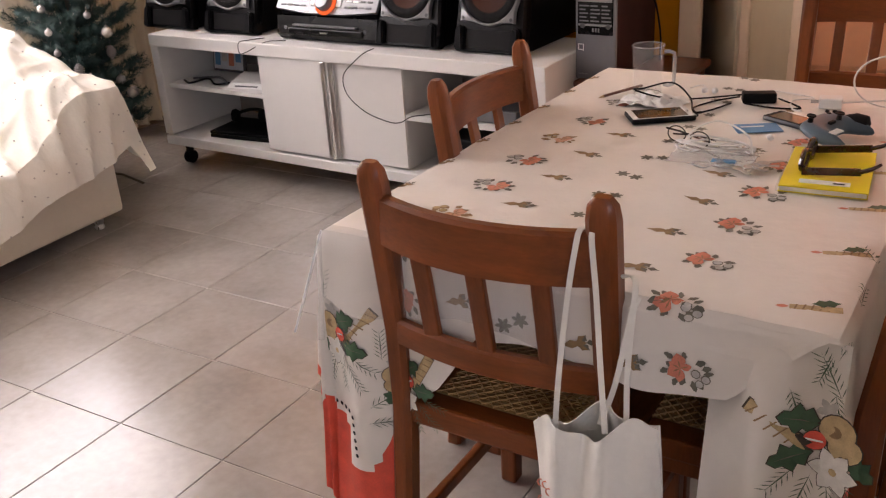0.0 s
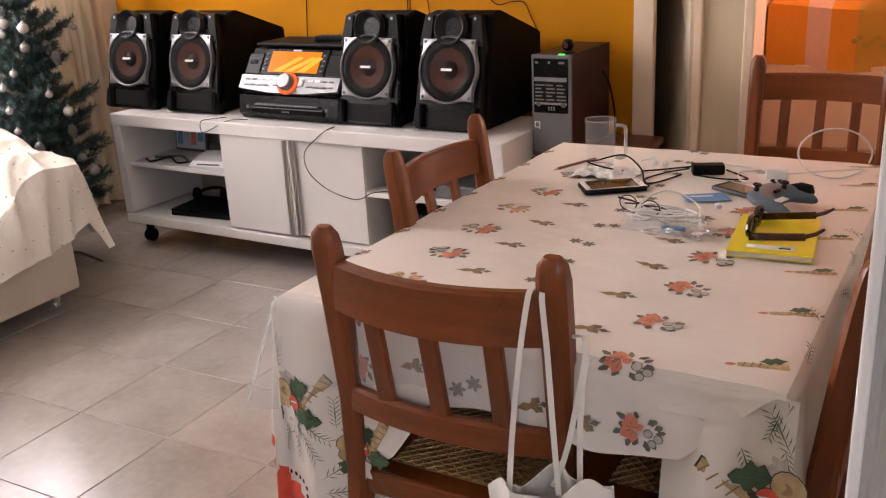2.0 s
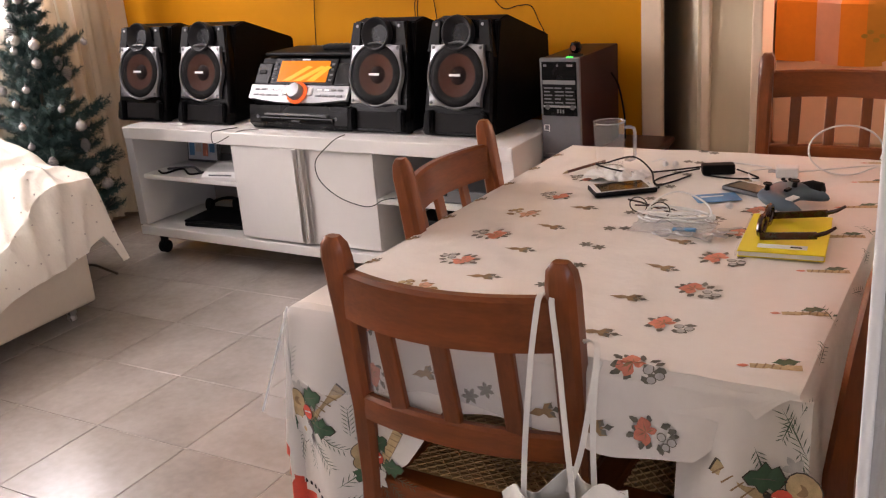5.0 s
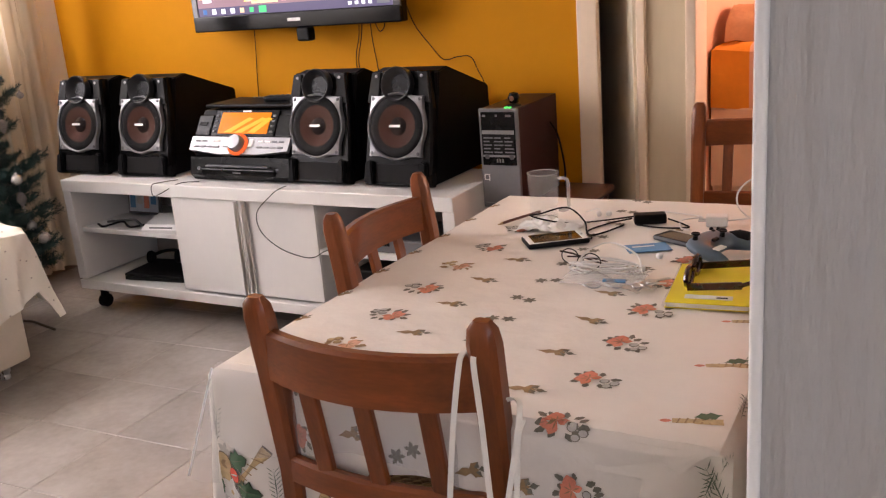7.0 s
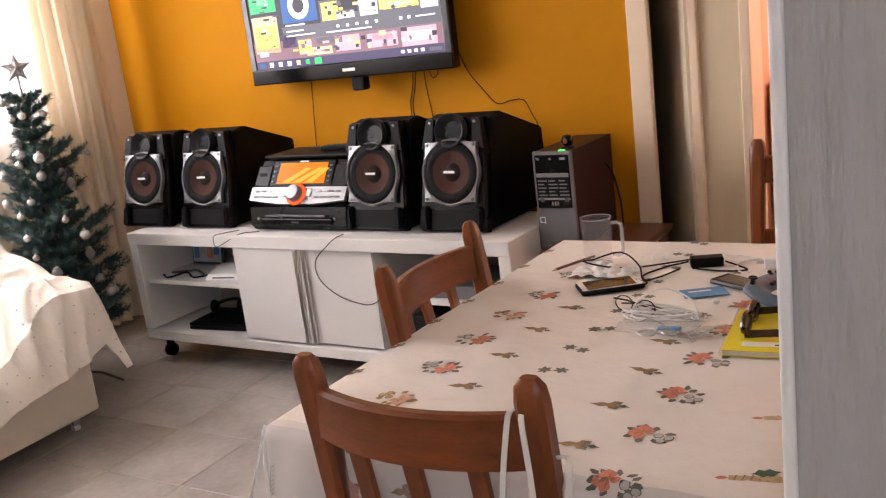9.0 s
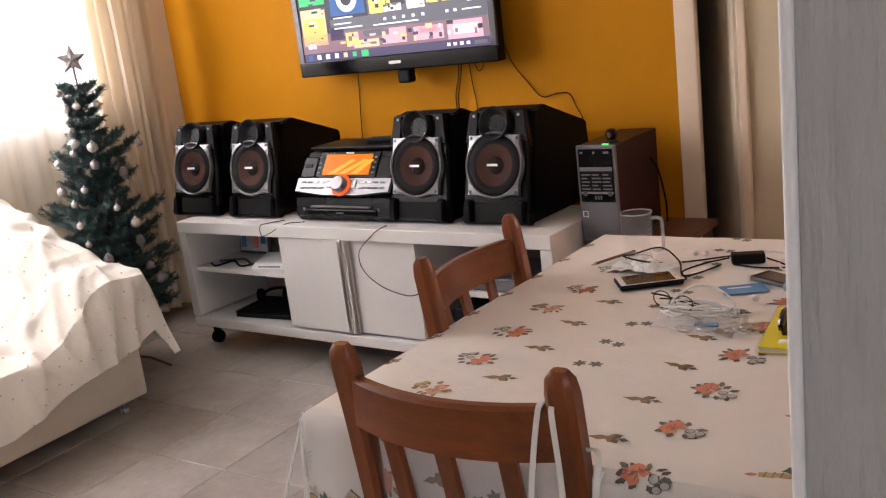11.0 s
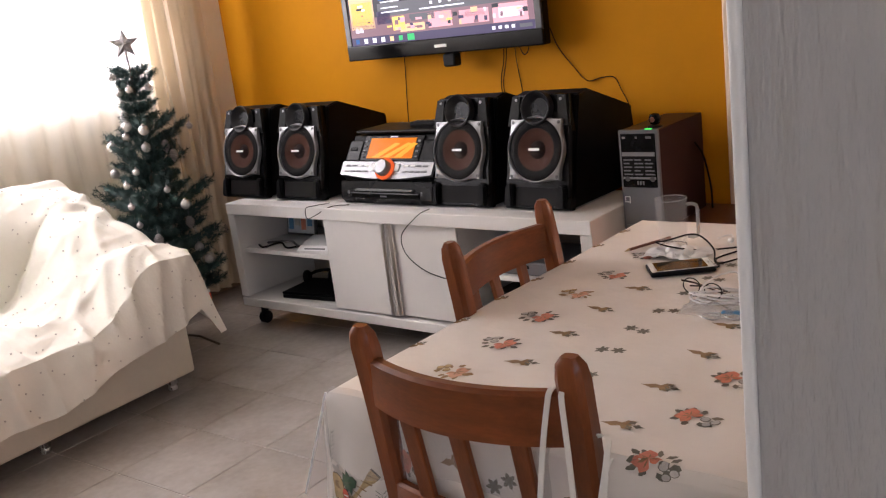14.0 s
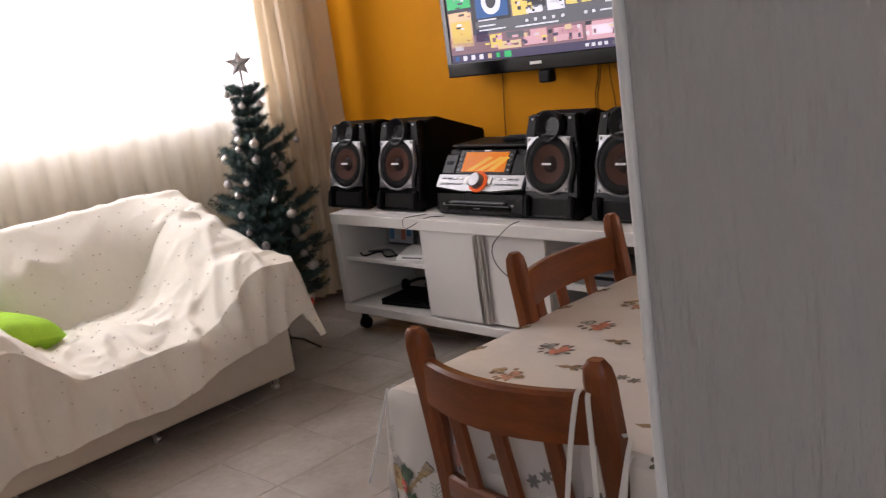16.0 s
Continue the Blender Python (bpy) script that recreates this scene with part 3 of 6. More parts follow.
    P("cone", lathe([(0.082, 0.031), (0.060, 0.025), (0.034, 0.0165)], Matrix.Translation((0, wy, 0)), 40, False), M["cone"], w, "copper brown cone", True)
    P("dust_cap", lathe([(0.036, 0.0165), (0.028, 0.022), (0.014, 0.0255), (0.0, 0.027)], Matrix.Translation((0, wy, 0)), 28, False), M["cap_brown"], w, smooth=True)
    P("badge", boxm(-0.024, 0.024, wy - 0.0045, wy + 0.0045, 0.0440, 0.0450), M["paper"], w, "small pale maker's badge bar")
    P("grille", lathe([(0.106, 0.0405), (0.06, 0.0425), (0.0, 0.043)], Matrix.Translation((0, wy, 0)), 32, False), M["mesh"], w, "fine see-through mesh grille", True)
    # horn tweeter
    P("horn", lathe([(0.066, 0.012), (0.066, 0.046), (0.063, 0.049), (0.059, 0.047), (0.050, 0.030), (0.036, 0.014), (0.020, 0.004), (0.0, 0.001)], Matrix.Translation((0, 0.386, 0)), 32, False), M["horn"], label="dark grey horn tweeter", smooth=True)
    for x in (-0.10, 0.10):
        P("bolt", lathe([(0.006, 0.015), (0.006, 0.027), (0.003, 0.028)], Matrix.Translation((x, 0.418, 0)), 10), M["silver"])
    for x in (-0.11, 0.11):
        for y in (0.05, D - 0.04):
            part("rubber_foot", lathe([(0.012, -0.004), (0.012, 0.004)], Matrix.Translation((x, y, 0)), 10), M["rubber"], t)
    return t


mm = bpy.data.materials.new("speaker_mesh_cloth")
mm.use_nodes = True
tr, mx = mm.node_tree.nodes.new("ShaderNodeBsdfTransparent"), mm.node_tree.nodes.new("ShaderNodeMixShader")
pb = mm.node_tree.nodes["Principled BSDF"]
pb.inputs["Base Color"].default_value, pb.inputs["Roughness"].default_value = (0.02, 0.02, 0.02, 1), 0.5
pb.inputs["Specular IOR Level"].default_value = 0.1
mx.inputs[0].default_value = 0.30
mm.node_tree.links.new(tr.outputs[0], mx.inputs[1])
mm.node_tree.links.new(pb.outputs[0], mx.inputs[2])
mm.node_tree.links.new(mx.outputs[0], mm.node_tree.nodes["Material Output"].inputs[0])
M["mesh"] = mm
SP_Y, SP_Z = 3.235, CT + 0.004
first = loudspeaker()
first.matrix_basis = pose(-3.325, SP_Y, SP_Z, 0, 0, 3)
for x, r in ((-2.925, 2), (-1.968, 0), (-1.597, -1)):
    copy_thing(first, pose(x, SP_Y, SP_Z, 0, 0, r))


# ---- chairs ----
def dining_chair(name_mat="wood", cross="wood_x"):
    """Origin on the floor under the middle of the back; the seat reaches to +y, the back looks to -y."""
    t = thing("dining_chair", "brown wooden dining chair with slatted back and cane seat at the table", "chair", group="chairs round the table")
    wd, wx = M[name_mat], M[cross]
    hw = 0.205
    for s in (-1, 1):
        bm = bmesh.new()
        rings = []
        for z, y, dx, dy in ((0.0, -0.035, 0.018, 0.018), (0.44, 0.012, 0.019, 0.021), (0.60, 0.010, 0.019, 0.020), (0.80, -0.012, 0.021, 0.019), (0.90, -0.026, 0.022, 0.018), (0.925, -0.029, 0.019, 0.015), (0.938, -0.030, 0.011, 0.009)):
            rings.append([(s * hw + 1.12 * a * dx, y + 1.1 * b * dy, z) for a, b in ((-1, -0.6), (-0.6, -1), (0.6, -1), (1, -0.6), (1, 0.6), (0.6, 1), (-0.6, 1), (-1, 0.6))])
        part("back_post", bm_loft(bm, rings), wd, t, smooth=True)
        part("front_leg", bar((s * 0.195, 0.40, 0.0), (s * 0.195, 0.40, 0.445), 0.04, 0.04, 0.006), wd, t)
        part("side_rail", boxm(s * 0.195 - 0.012, s * 0.195 + 0.012, 0.02, 0.39, 0.390, 0.450, bevel=0.004), wd, t)
        part("side_stretcher", boxm(s * 0.195 - 0.010, s * 0.195 + 0.010, 0.0, 0.39, 0.16, 0.19, bevel=0.004), wd, t)

    def curved(z0, z1, y_mid, y_end, th):
        """A rail bowed backwards between the posts."""
        rings = []
        for i in range(13):
            k = -1 + i / 6
            y = y_mid + (y_end - y_mid) * k * k
            x = k * (hw - 0.012)
            rings.append([(x, y - th, z0), (x, y + th, z0), (x, y + th, z1 - 0.006), (x, y + th * 0.5, z1), (x, y - th * 0.5, z1), (x, y - th, z1 - 0.006)])
        return bm_loft(bmesh.new(), rings)

    part("top_rail", curved(0.792, 0.880, -0.066, -0.022, 0.014), wx, t, smooth=True)
    part("lower_rail", curved(0.588, 0.636, -0.030, -0.002, 0.011), wx, t, smooth=True)
    for x in (-0.107, 0.003, 0.113):
        k = (x / hw) ** 2
        part("slat", bar((x, -0.030 + 0.028 * k, 0.63), (x, -0.062 + 0.040 * k, 0.797), 0.033, 0.013, 0.003), wd, t)
    part("seat_frame_back", boxm(-0.19, 0.19, 0.0, 0.05, 0.410, 0.460, bevel=0.006), wx, t)
    part("seat_frame_front", boxm(-0.215, 0.215, 0.36, 0.425, 0.420, 0.465, bevel=0.010), wx, t)
    for s in (-1, 1):
        part("seat_frame_side", boxm(s * 0.185 - 0.028, s * 0.185 + 0.028, 0.05, 0.36, 0.420, 0.463, bevel=0.006), wd, t)
    # woven cane: strands in three directions
    bm = bmesh.new()
    for i in range(27):
        q = -0.156 + 0.012 * i
        bm_box(bm, q - 0.0038, q + 0.0038, 0.05, 0.36, 0.4560, 0.4576)
        y = 0.05 + 0.0115 * i
        bm_box(bm, -0.157, 0.157, y - 0.0036, y + 0.0036, 0.4574, 0.4590)
    for i in range(-13, 27):
        for s in (-1, 1):
            x0, y0 = s * (-0.157 + 0.024 * i), 0.05
            a, b = Vector((x0, y0, 0.4596)), Vector((x0 + s * -0.31 * -1, y0 + 0.31, 0.4596))
            lo, hi = -0.157, 0.157
            d = b - a
            t0 = max(0, min((lo - a.x) / d.x, (hi - a.x) / d.x))
            t1 = min(1, max((lo - a.x) / d.x, (hi - a.x) / d.x))
            if t1 - t0 > 0.05:
                bar(a + d * t0, a + d * t1, 0.0036, 0.0014, 0, (0, 0, 1), bm)
    tagged(part("cane_seat", bm, M["cane"], t, "woven open cane seat panel"), kind="stuff")
    part("front_stretcher", boxm(-0.19, 0.19, 0.39, 0.41, 0.20, 0.235, bevel=0.004), wx, t)
    part("back_stretcher", boxm(-0.19, 0.19, -0.022, -0.004, 0.20, 0.23, bevel=0.004), wx, t)
    for s in (-1, 1):
        part("dowel_plug", lathe([(0.006, 0), (0.006, 0.002)], pose(s * hw + s * 0.021, -0.016, 0.83, 0, 90 * s, 0), 10), M["wood_dark"], t)
    return t


chair = dining_chair()
chair.matrix_basis = pose(-0.533, 1.388, 0, 0, 0, 0.8)
tagged(chair, "brown wooden dining chair with a canvas bag on its back")
side_chair = copy_thing(chair, pose(-0.905, 2.06, 0, 0, 0, -88))
tagged(side_chair, "brown wooden dining chair pushed in at the table's long side")
end_chair = copy_thing(chair, pose(-0.29, 3.40, 0, 0, 0, 180))
tagged(end_chair, "brown wooden dining chair at the table's far end")
near_chair = copy_thing(chair, pose(0.048, 1.71, 0, 0, 0, 92))
tagged(near_chair, "dark brown wooden dining chair beside the partition wall, in shade")

# ---- table and cloth ----
TX0, TX1, TY0, TY1, TZ = -0.897, 0.0, 1.402, 2.722, 0.77
table = thing("dining_table", "wooden dining table under a printed cloth", "table")
part("tabletop", boxm(TX0 + 0.006, TX1 - 0.006, TY0 + 0.006, TY1 - 0.006, TZ - 0.036, TZ - 0.005, bevel=0.006), M["wood_x"], table)
for x in (TX0 + 0.07, TX1 - 0.07):
    for y in (TY0 + 0.47, TY1 - 0.07):
        part("leg", bar((x, y, 0), (x, y, TZ - 0.036), 0.06, 0.06, 0.006), M["wood"], table)


def sstep(a, b, x):
    t = min(max((x - a) / (b - a), 0), 1)
    return t * t * (3 - 2 * t)


def cloth_point(u, v, lift=0.0):
    """A point of the spread cloth, by its place u, v on the flat table plane; past the edges it hangs and folds."""
    cu, cv = min(max(u, TX0), TX1), min(max(v, TY0), TY1)
    du, dv = u - cu, v - cv
    r = math.hypot(du, dv)
    wr = 0.0022 * noise.noise(Vector((u * 3.1, v * 2.3, 0.3))) + 0.0020 * (1 - min(1, 4 * abs(noise.noise(Vector((u * 4 + v * 3, v * 2.2 - u * 3, 6.1)))))) + 0.0008 * noise.noise(Vector((u * 9, v * 7, 1.7)))
    if r < 1e-6:
        return Vector((u, v, TZ + max(wr, -0.002) + lift))
    d = Vector((du / r, dv / r, 0))
    corner = 4 * (du / r) ** 2 * (dv / r) ** 2
    soft = min(r / 0.03, 1.0)
    along = v if abs(du) > abs(dv) else u
    fold = 0.010 * math.sin(along * 21 + 1.0) + 0.006 * math.sin(along * 47 + 2.0) + 0.02 * noise.noise(Vector((along * 5, r * 3, 4.2)))
    # the hanging near side swings out in round folds
    swell = 0.015 * math.exp(-((u + 0.20) / 0.10) ** 2) + 0.02 * math.exp(-((u + 0.82) / 0.06) ** 2)
    r = r * (1 - 0.25 * corner)
    out = 0.012 * soft + r * (0.03 + 0.05 * corner) + (fold + (swell if dv < 0 else 0)) * min(r / 0.25, 1) * (1 - 0.6 * corner) + lift
    drop = r - 0.012 * soft
    return Vector((cu, cv, TZ)) + d * out + Vector((0, 0, -max(drop, 0) + wr * (1 - soft)))


OVL, OVR, OVF = 0.34, 0.36, 0.30


def near_hang(u):
    """How far the cloth hangs at the near end: a long point at one corner, short behind the chair, rising to the folded corner."""
    h = 0.150 + 0.008 * math.sin(u * 17) + 0.13 * min(max((-0.57 - u) / 0.09, 0), 1) + 0.338 * sstep(-0.69, -0.79, u)
    return max(h * (1 - min(max((u + 0.135) / 0.135, 0), 1)), 0.014)


def ear_point(u, v, lift=0.0):
    """The folded corner of the cloth that hangs towards the chair; u across, v as on the flat cloth."""
    d = TY0 - v
    return Vector((u + 0.09 * d * (u + 0.05), TY0 - 0.005 - 0.16 * d + 0.010 * math.sin(u * 46 + 2) * min(d / 0.1, 1) - lift, TZ - 0.004 - d))


cloth = thing("tablecloth", "white tablecloth printed with flowers, candles and holly on the table", "tablecloth")
us = [TX0 - OVL + (OVL + TX1 - TX0 + OVR) * i / 112 for i in range(113)]
vs = [TY0 + (TY1 - TY0 + OVF) * j / 96 for j in range(97)]
cb = bmesh.new()
grid = []
for u in us:
    near = [TY0 - near_hang(u) * (1 - k / 36) for k in range(36)]
    grid.append([(cb.verts.new(cloth_point(u, v)), u, v) for v in near + vs])
for i in range(len(us) - 1):
    for j in range(len(grid[0]) - 1):
        q = (grid[i][j], grid[i + 1][j], grid[i + 1][j + 1], grid[i][j + 1])
        f = cb.faces.new([k[0] for k in q])
        um, vm = sum(k[1] for k in q) / 4, sum(k[2] for k in q) / 4
        # red printed border with a rounded inner corner
        du, dv = max(TX0 - um, um - TX1, 0), max(TY0 - vm, 0)
        edge = 0.385 + 0.10 * sstep(-0.865, -0.845, um) * (1 - sstep(-0.80, -0.74, um))
        if dv > edge or du > 0.31:
            f.material_index = 1
sheet_ob = part("cloth_sheet", cb, M["cloth"], cloth, smooth=True)
sheet_ob.data.materials.append(M["red"])


def ear(a, b):
    u = 0.020 - 0.118 * min(a, 0.72) / 0.72
    p = ear_point(u, TY0 - 0.003 - 0.50 * b)
    back = max(a - 0.72, 0) / 0.28
    p.x -= 0.075 * back
    p.y = min(p.y + 0.05 * math.sin(back * 1.4), TY0 + 0.05) if b > 0.1 else p.y
    return p


part("corner_fold", sheet(ear, 30, 40), M["cloth"], cloth, smooth=True)


def print_shapes(name, shapes, mtl, u0, v0, scale=1.0, angle=0.0, place=None, layer=0):
    """Flat printed shapes laid on the cloth at u0, v0; each shape is an outline round its middle."""
    if name == "holly_print" and len(shapes) > 1:
        for q in shapes:
            print_shapes(name, [q], mtl, u0, v0, scale, angle, place, layer)
        return
    bm = bmesh.new()
    ca, sa = math.cos(angle) * scale, math.sin(angle) * scale
    for pts in shapes:
        cx, cy = sum(p[0] for p in pts) / len(pts), sum(p[1] for p in pts) / len(pts)
        loop = []
        for x, y in [(cx, cy)] + pts:
            u, v = u0 + x * ca - y * sa, v0 + x * sa + y * ca
            flat = TX0 + 0.005 < u < TX1 - 0.005 and v > TY0 + 0.005
            loop.append(bm.verts.new((place or cloth_point)(u, v, (0.0009 if flat else 0.0026) + 0.0005 * layer)))
        for k in range(1, len(loop)):
            bm.faces.new((loop[0], loop[k], loop[k % (len(loop) - 1) + 1]))
    ob = part(name, bm, mtl, cloth)
    if len(shapes) > 6:
        tagged(ob, kind="stuff")


def leaf(x, y, a, l, w, n=5, spiky=0.0):
    """A leaf outline from its stalk at x, y along the angle a."""
    out = []
    for k in range(2 * n):
        t = k / n if k < n else 2 - k / n
        s = 1 if k < n else -1
        h = w * math.sin(math.pi * min(t, 1)) * (1 + spiky * (-1) ** k)
        px, py = l * t, s * h
        out.append((x + px * math.cos(a) - py * math.sin(a), y + px * math.sin(a) + py * math.cos(a)))
    return out


def disc(x, y, r, n=9, sy=1.0):
    return [(x + r * math.cos(6.2832 * k / n), y + sy * r * math.sin(6.2832 * k / n)) for k in range(n)]


def twig(x, y, a, l, rows=6):
    """A bare sprig with fine needles."""
    out = [leaf(x, y, a, l, 0.0012, 2)]
    for k in range(1, rows):
        px, py = x + l * k / rows * math.cos(a), y + l * k / rows * math.sin(a)
        for s in (-1, 1):
            out.append(leaf(px, py, a + s * 0.75, l * 0.25, 0.0009, 2))
    return out


def flower_print(u, v, s=1.0, a=0.0, faded=False):
    """A red bow of petals between holly leaves and nuts."""
    q = random.Random(int(u * 1000) * 31 + int(v * 1000))
    lv = []
    for k in range(11):
        b = 6.283 * k / 11 + q.uniform(-0.2, 0.2)
        r = q.uniform(0.014, 0.022)
        lv.append(leaf(0.004 + 1.5 * r * math.cos(b), r * math.sin(b), b + q.uniform(-0.6, 0.6), q.uniform(0.014, 0.022), q.uniform(0.0045, 0.0062), 5, 0.18))
    print_shapes("leaf_print", lv, M["leafprint"] if not faded else M["brownprint"], u, v, s, a)
    pet = [leaf(-0.006, 0.002, b + q.uniform(-0.15, 0.15), l, w, 5) for b, l, w in ((1.9, 0.028, 0.0125), (3.7, 0.026, 0.012), (4.6, 0.026, 0.009), (0.5, 0.020, 0.007), (2.8, 0.022, 0.008))]
    print_shapes("flower_print", pet, M["coral"] if not faded else M["coral_pale"], u, v, s, a, None, 1)
    print_shapes("nut_print", [disc(0.020, -0.002, 0.0085), disc(0.038, -0.008, 0.0085), disc(0.028, -0.019, 0.008)], M["leafprint"] if not faded else M["brownprint"], u, v, s, a, None, 1)
    print_shapes("nut_face_print", [disc(0.020, -0.002, 0.0068), disc(0.038, -0.008, 0.0068), disc(0.028, -0.019, 0.0064)], M["greyprint"] if not faded else M["tan"], u, v, s, a, None, 2)
    print_shapes("stem_print", [leaf(-0.006, 0.002, b, 0.016, 0.0013, 2) for b in (1.9, 3.7, 4.6, 0.5, 2.8)], M["brownprint"], u, v, s, a, None, 2)


def cone_print(u, v, s=1.0, a=0.0):
    print_shapes("cone_print", [leaf(-0.036, 0, 0, 0.06, 0.008, 5, 0.25), leaf(0.0, 0.004, 0.5, 0.026, 0.005, 4, 0.3), leaf(0.0, -0.004, -0.5, 0.026, 0.005, 4, 0.3)], M["brownprint"], u, v, s, a)
    print_shapes("leaf_print", [leaf(0.012, 0, 0.9, 0.022, 0.005, 4, 0.4), leaf(0.012, 0, -0.9, 0.022, 0.005, 4, 0.4), leaf(0.018, 0, 0, 0.026, 0.005, 4, 0.4)], M["leafprint"], u, v, s, a)


def sprig_print(u, v, s=1.0, a=0.0):
    lv = []
    for ox in (-0.018, 0.016):
        lv += [leaf(ox, 0, 6.283 * k / 6 + ox * 20, 0.017, 0.0045, 3) for k in range(6)]
    print_shapes("leaf_print", lv, M["leafprint"], u, v, s, a)


def candle_print(u, v, s=1.0, a=0.0):
    print_shapes("flame_print", [leaf(-0.062, 0, 0, 0.022, 0.006, 4)], M["coral"], u, v, s, a)
    print_shapes("candle_print", [[(-0.040, -0.008), (0.042, -0.010), (0.042, 0.010), (-0.040, 0.008)]], M["tan"], u, v, s, a)
    print_shapes("stripe_print", [[(-0.034 + 0.013 * k, -0.009), (-0.031 + 0.013 * k, -0.009), (-0.026 + 0.013 * k, 0.009), (-0.029 + 0.013 * k, 0.009)] for k in range(6)], M["brownprint"], u, v, s, a)
    print_shapes("holly_print", [leaf(-0.006, 0.012, 0.25, 0.05, 0.011, 6, 0.3)], M["green"], u, v, s, a)


def corner_print(u, v, a=0.0, flip=1, place=None, s=1.0):
    """The large motif of the cloth's corners: a candle, bells, a red ball, holly, a lily and pine twigs."""
    def P(name, some, key, layer, grow=0.0):
        for q in some:
            cx, cy = sum(p[0] for p in q) / len(q), sum(p[1] for p in q) / len(q)
            q = [(flip * (cx + (x - cx) * (1 + grow)), cy + (y - cy) * (1 + grow)) for x, y in q]
            print_shapes(name, [q], M[key], u, v, s, a, place, layer)

    print_shapes("twig_print", [[(flip * x, y) for x, y in q] for q in twig(-0.046, 0.060, 1.35, 0.085, 8) + twig(-0.02, -0.05, -1.9, 0.075, 7) + twig(0.0, -0.05, -1.45, 0.075, 7) + twig(0.02, -0.045, -1.0, 0.08, 8) + twig(0.035, -0.03, -0.6, 0.07, 7)], M["twig"], u, v, s, a, place, 0)
    candle = [(0.006, 0.000), (0.024, -0.014), (0.098, 0.062), (0.082, 0.080)]
    P("candle_outline_print", [candle], "ink", 0, 0.06)
    P("candle_print", [candle], "tan", 1)
    P("stripe_print", [[(0.012 + 0.012 * k, 0.006 + 0.0125 * k), (0.015 + 0.012 * k, 0.007 + 0.0125 * k), (0.036 + 0.012 * k, -0.003 + 0.0125 * k), (0.034 + 0.012 * k, -0.005 + 0.0125 * k)] for k in range(6)], "brownprint", 2)
    holly = [leaf(-0.010, 0.030, 0.35, 0.062, 0.020, 7, 0.28), leaf(0.012, -0.012, -0.15, 0.064, 0.019, 7, 0.28), leaf(-0.036, -0.010, -2.2, 0.05, 0.016, 7, 0.28)]
    P("holly_outline_print", holly, "ink", 1, 0.08)
    P("holly_print", holly, "green", 2)
    P("vein_print", [leaf(-0.006, 0.031, 0.35, 0.05, 0.001, 2), leaf(0.016, -0.012, -0.15, 0.052, 0.001, 2)], "leafprint", 3)
    bells = [disc(-0.030, 0.022, 0.027, 14, 0.85), disc(-0.036, -0.004, 0.025, 14, 0.8)]
    P("bell_outline_print", bells, "ink", 2, 0.08)
    P("bell_print", bells, "tan", 3)
    P("bell_rim_print", [disc(-0.024, 0.020, 0.012, 10, 0.8)], "brownprint", 4)
    ball = [disc(0.006, 0.006, 0.0165, 14, 0.9)]
    P("ball_outline_print", ball, "ink", 3, 0.10)
    P("ball_print", ball, "red", 4)
    P("ball_stripe_print", [[(-0.006, 0.002), (-0.005, 0.005), (0.018, 0.012), (0.018, 0.008)]], "paper", 5)
    lily = [leaf(-0.012, -0.040, 6.283 * k / 6 + 0.3, 0.036, 0.0115, 6) for k in range(6)]
    P("lily_outline_print", lily, "ink", 3, 0.10)
    P("lily_print", lily, "greyprint_pale", 4)
    P("lily_heart_print", [disc(-0.012, -0.040, 0.006, 8)], "tan", 5)
    P("small_lily_print", [leaf(-0.022, 0.050, 6.283 * k / 5, 0.020, 0.006, 5) for k in range(5)], "greyprint", 1)


rnd = random.Random(11)
for k in range(8):
    v = 1.238 + 0.162 * k if k else 1.292
    jig = lambda: rnd.uniform(-0.008, 0.008)
    flower_print((-0.232 if k else -0.203) + 0.5 * jig(), v + 0.5 * jig(), rnd.uniform(1.02, 1.12) * (1 if k else 0.8), rnd.uniform(-0.2, 0.2))
    flower_print(-0.72 + jig(), v + jig(), rnd.uniform(0.9, 1.1), rnd.uniform(2.9, 3.3), k % 3 == 2)
    if k > 0:
        cone_print(-0.335 + jig(), v + 0.082 + jig(), 0.95, rnd.uniform(-0.2, 0.2))
        cone_print(-0.622 + jig(), v + 0.082 + jig(), 0.95, rnd.uniform(-0.2, 0.2))
        candle_print(-0.046 + 0.3 * jig(), 1.470 + 0.207 * (k - 1) if k < 7 else 2.69, 0.88, 0.30 + rnd.uniform(-0.05, 0.05))
        cone_print(-0.885, 1.50 + 0.155 * k, 0.6, 1.2)
for k in range(13):
    sprig_print(-0.486 + rnd.uniform(-0.01, 0.01), 1.30 + 0.117 * k, 0.95, rnd.uniform(-0.5, 0.5))
for u, v in ((-0.38, 1.29), (-0.60, 1.315), (-0.29, 1.285)):
    cone_print(u, v, 0.8, 0.3)
corner_print(-0.862, 1.190, 0.0, 1, None, 0.92)
corner_print(-0.722, 1.115, 0.25, 1, None, 0.80)
corner_print(-0.004, 1.246, 0.30, -1, ear_point, 0.95)
print_shapes("twig_print", twig(-0.80, 1.05, 0.6, 0.08, 7) + twig(-0.80, 1.02, 0.1, 0.07, 7), M["twig"], 0, 0)
print_shapes("twig_print", twig(-0.002, 1.38, -1.9, 0.05, 7) + twig(0.006, 1.33, -1.3, 0.06, 8) + twig(-0.052, 1.325, -1.2, 0.06, 8), M["twig"], 0, 0, 1.0, 0.0, ear_point)
print_shapes("twig_print", [q for k in range(9) for q in twig(0.012, 1.36 + 0.15 * k, 1.2 + 0.5 * (k % 3), 0.07, 6)], M["twig"], 0, 0)
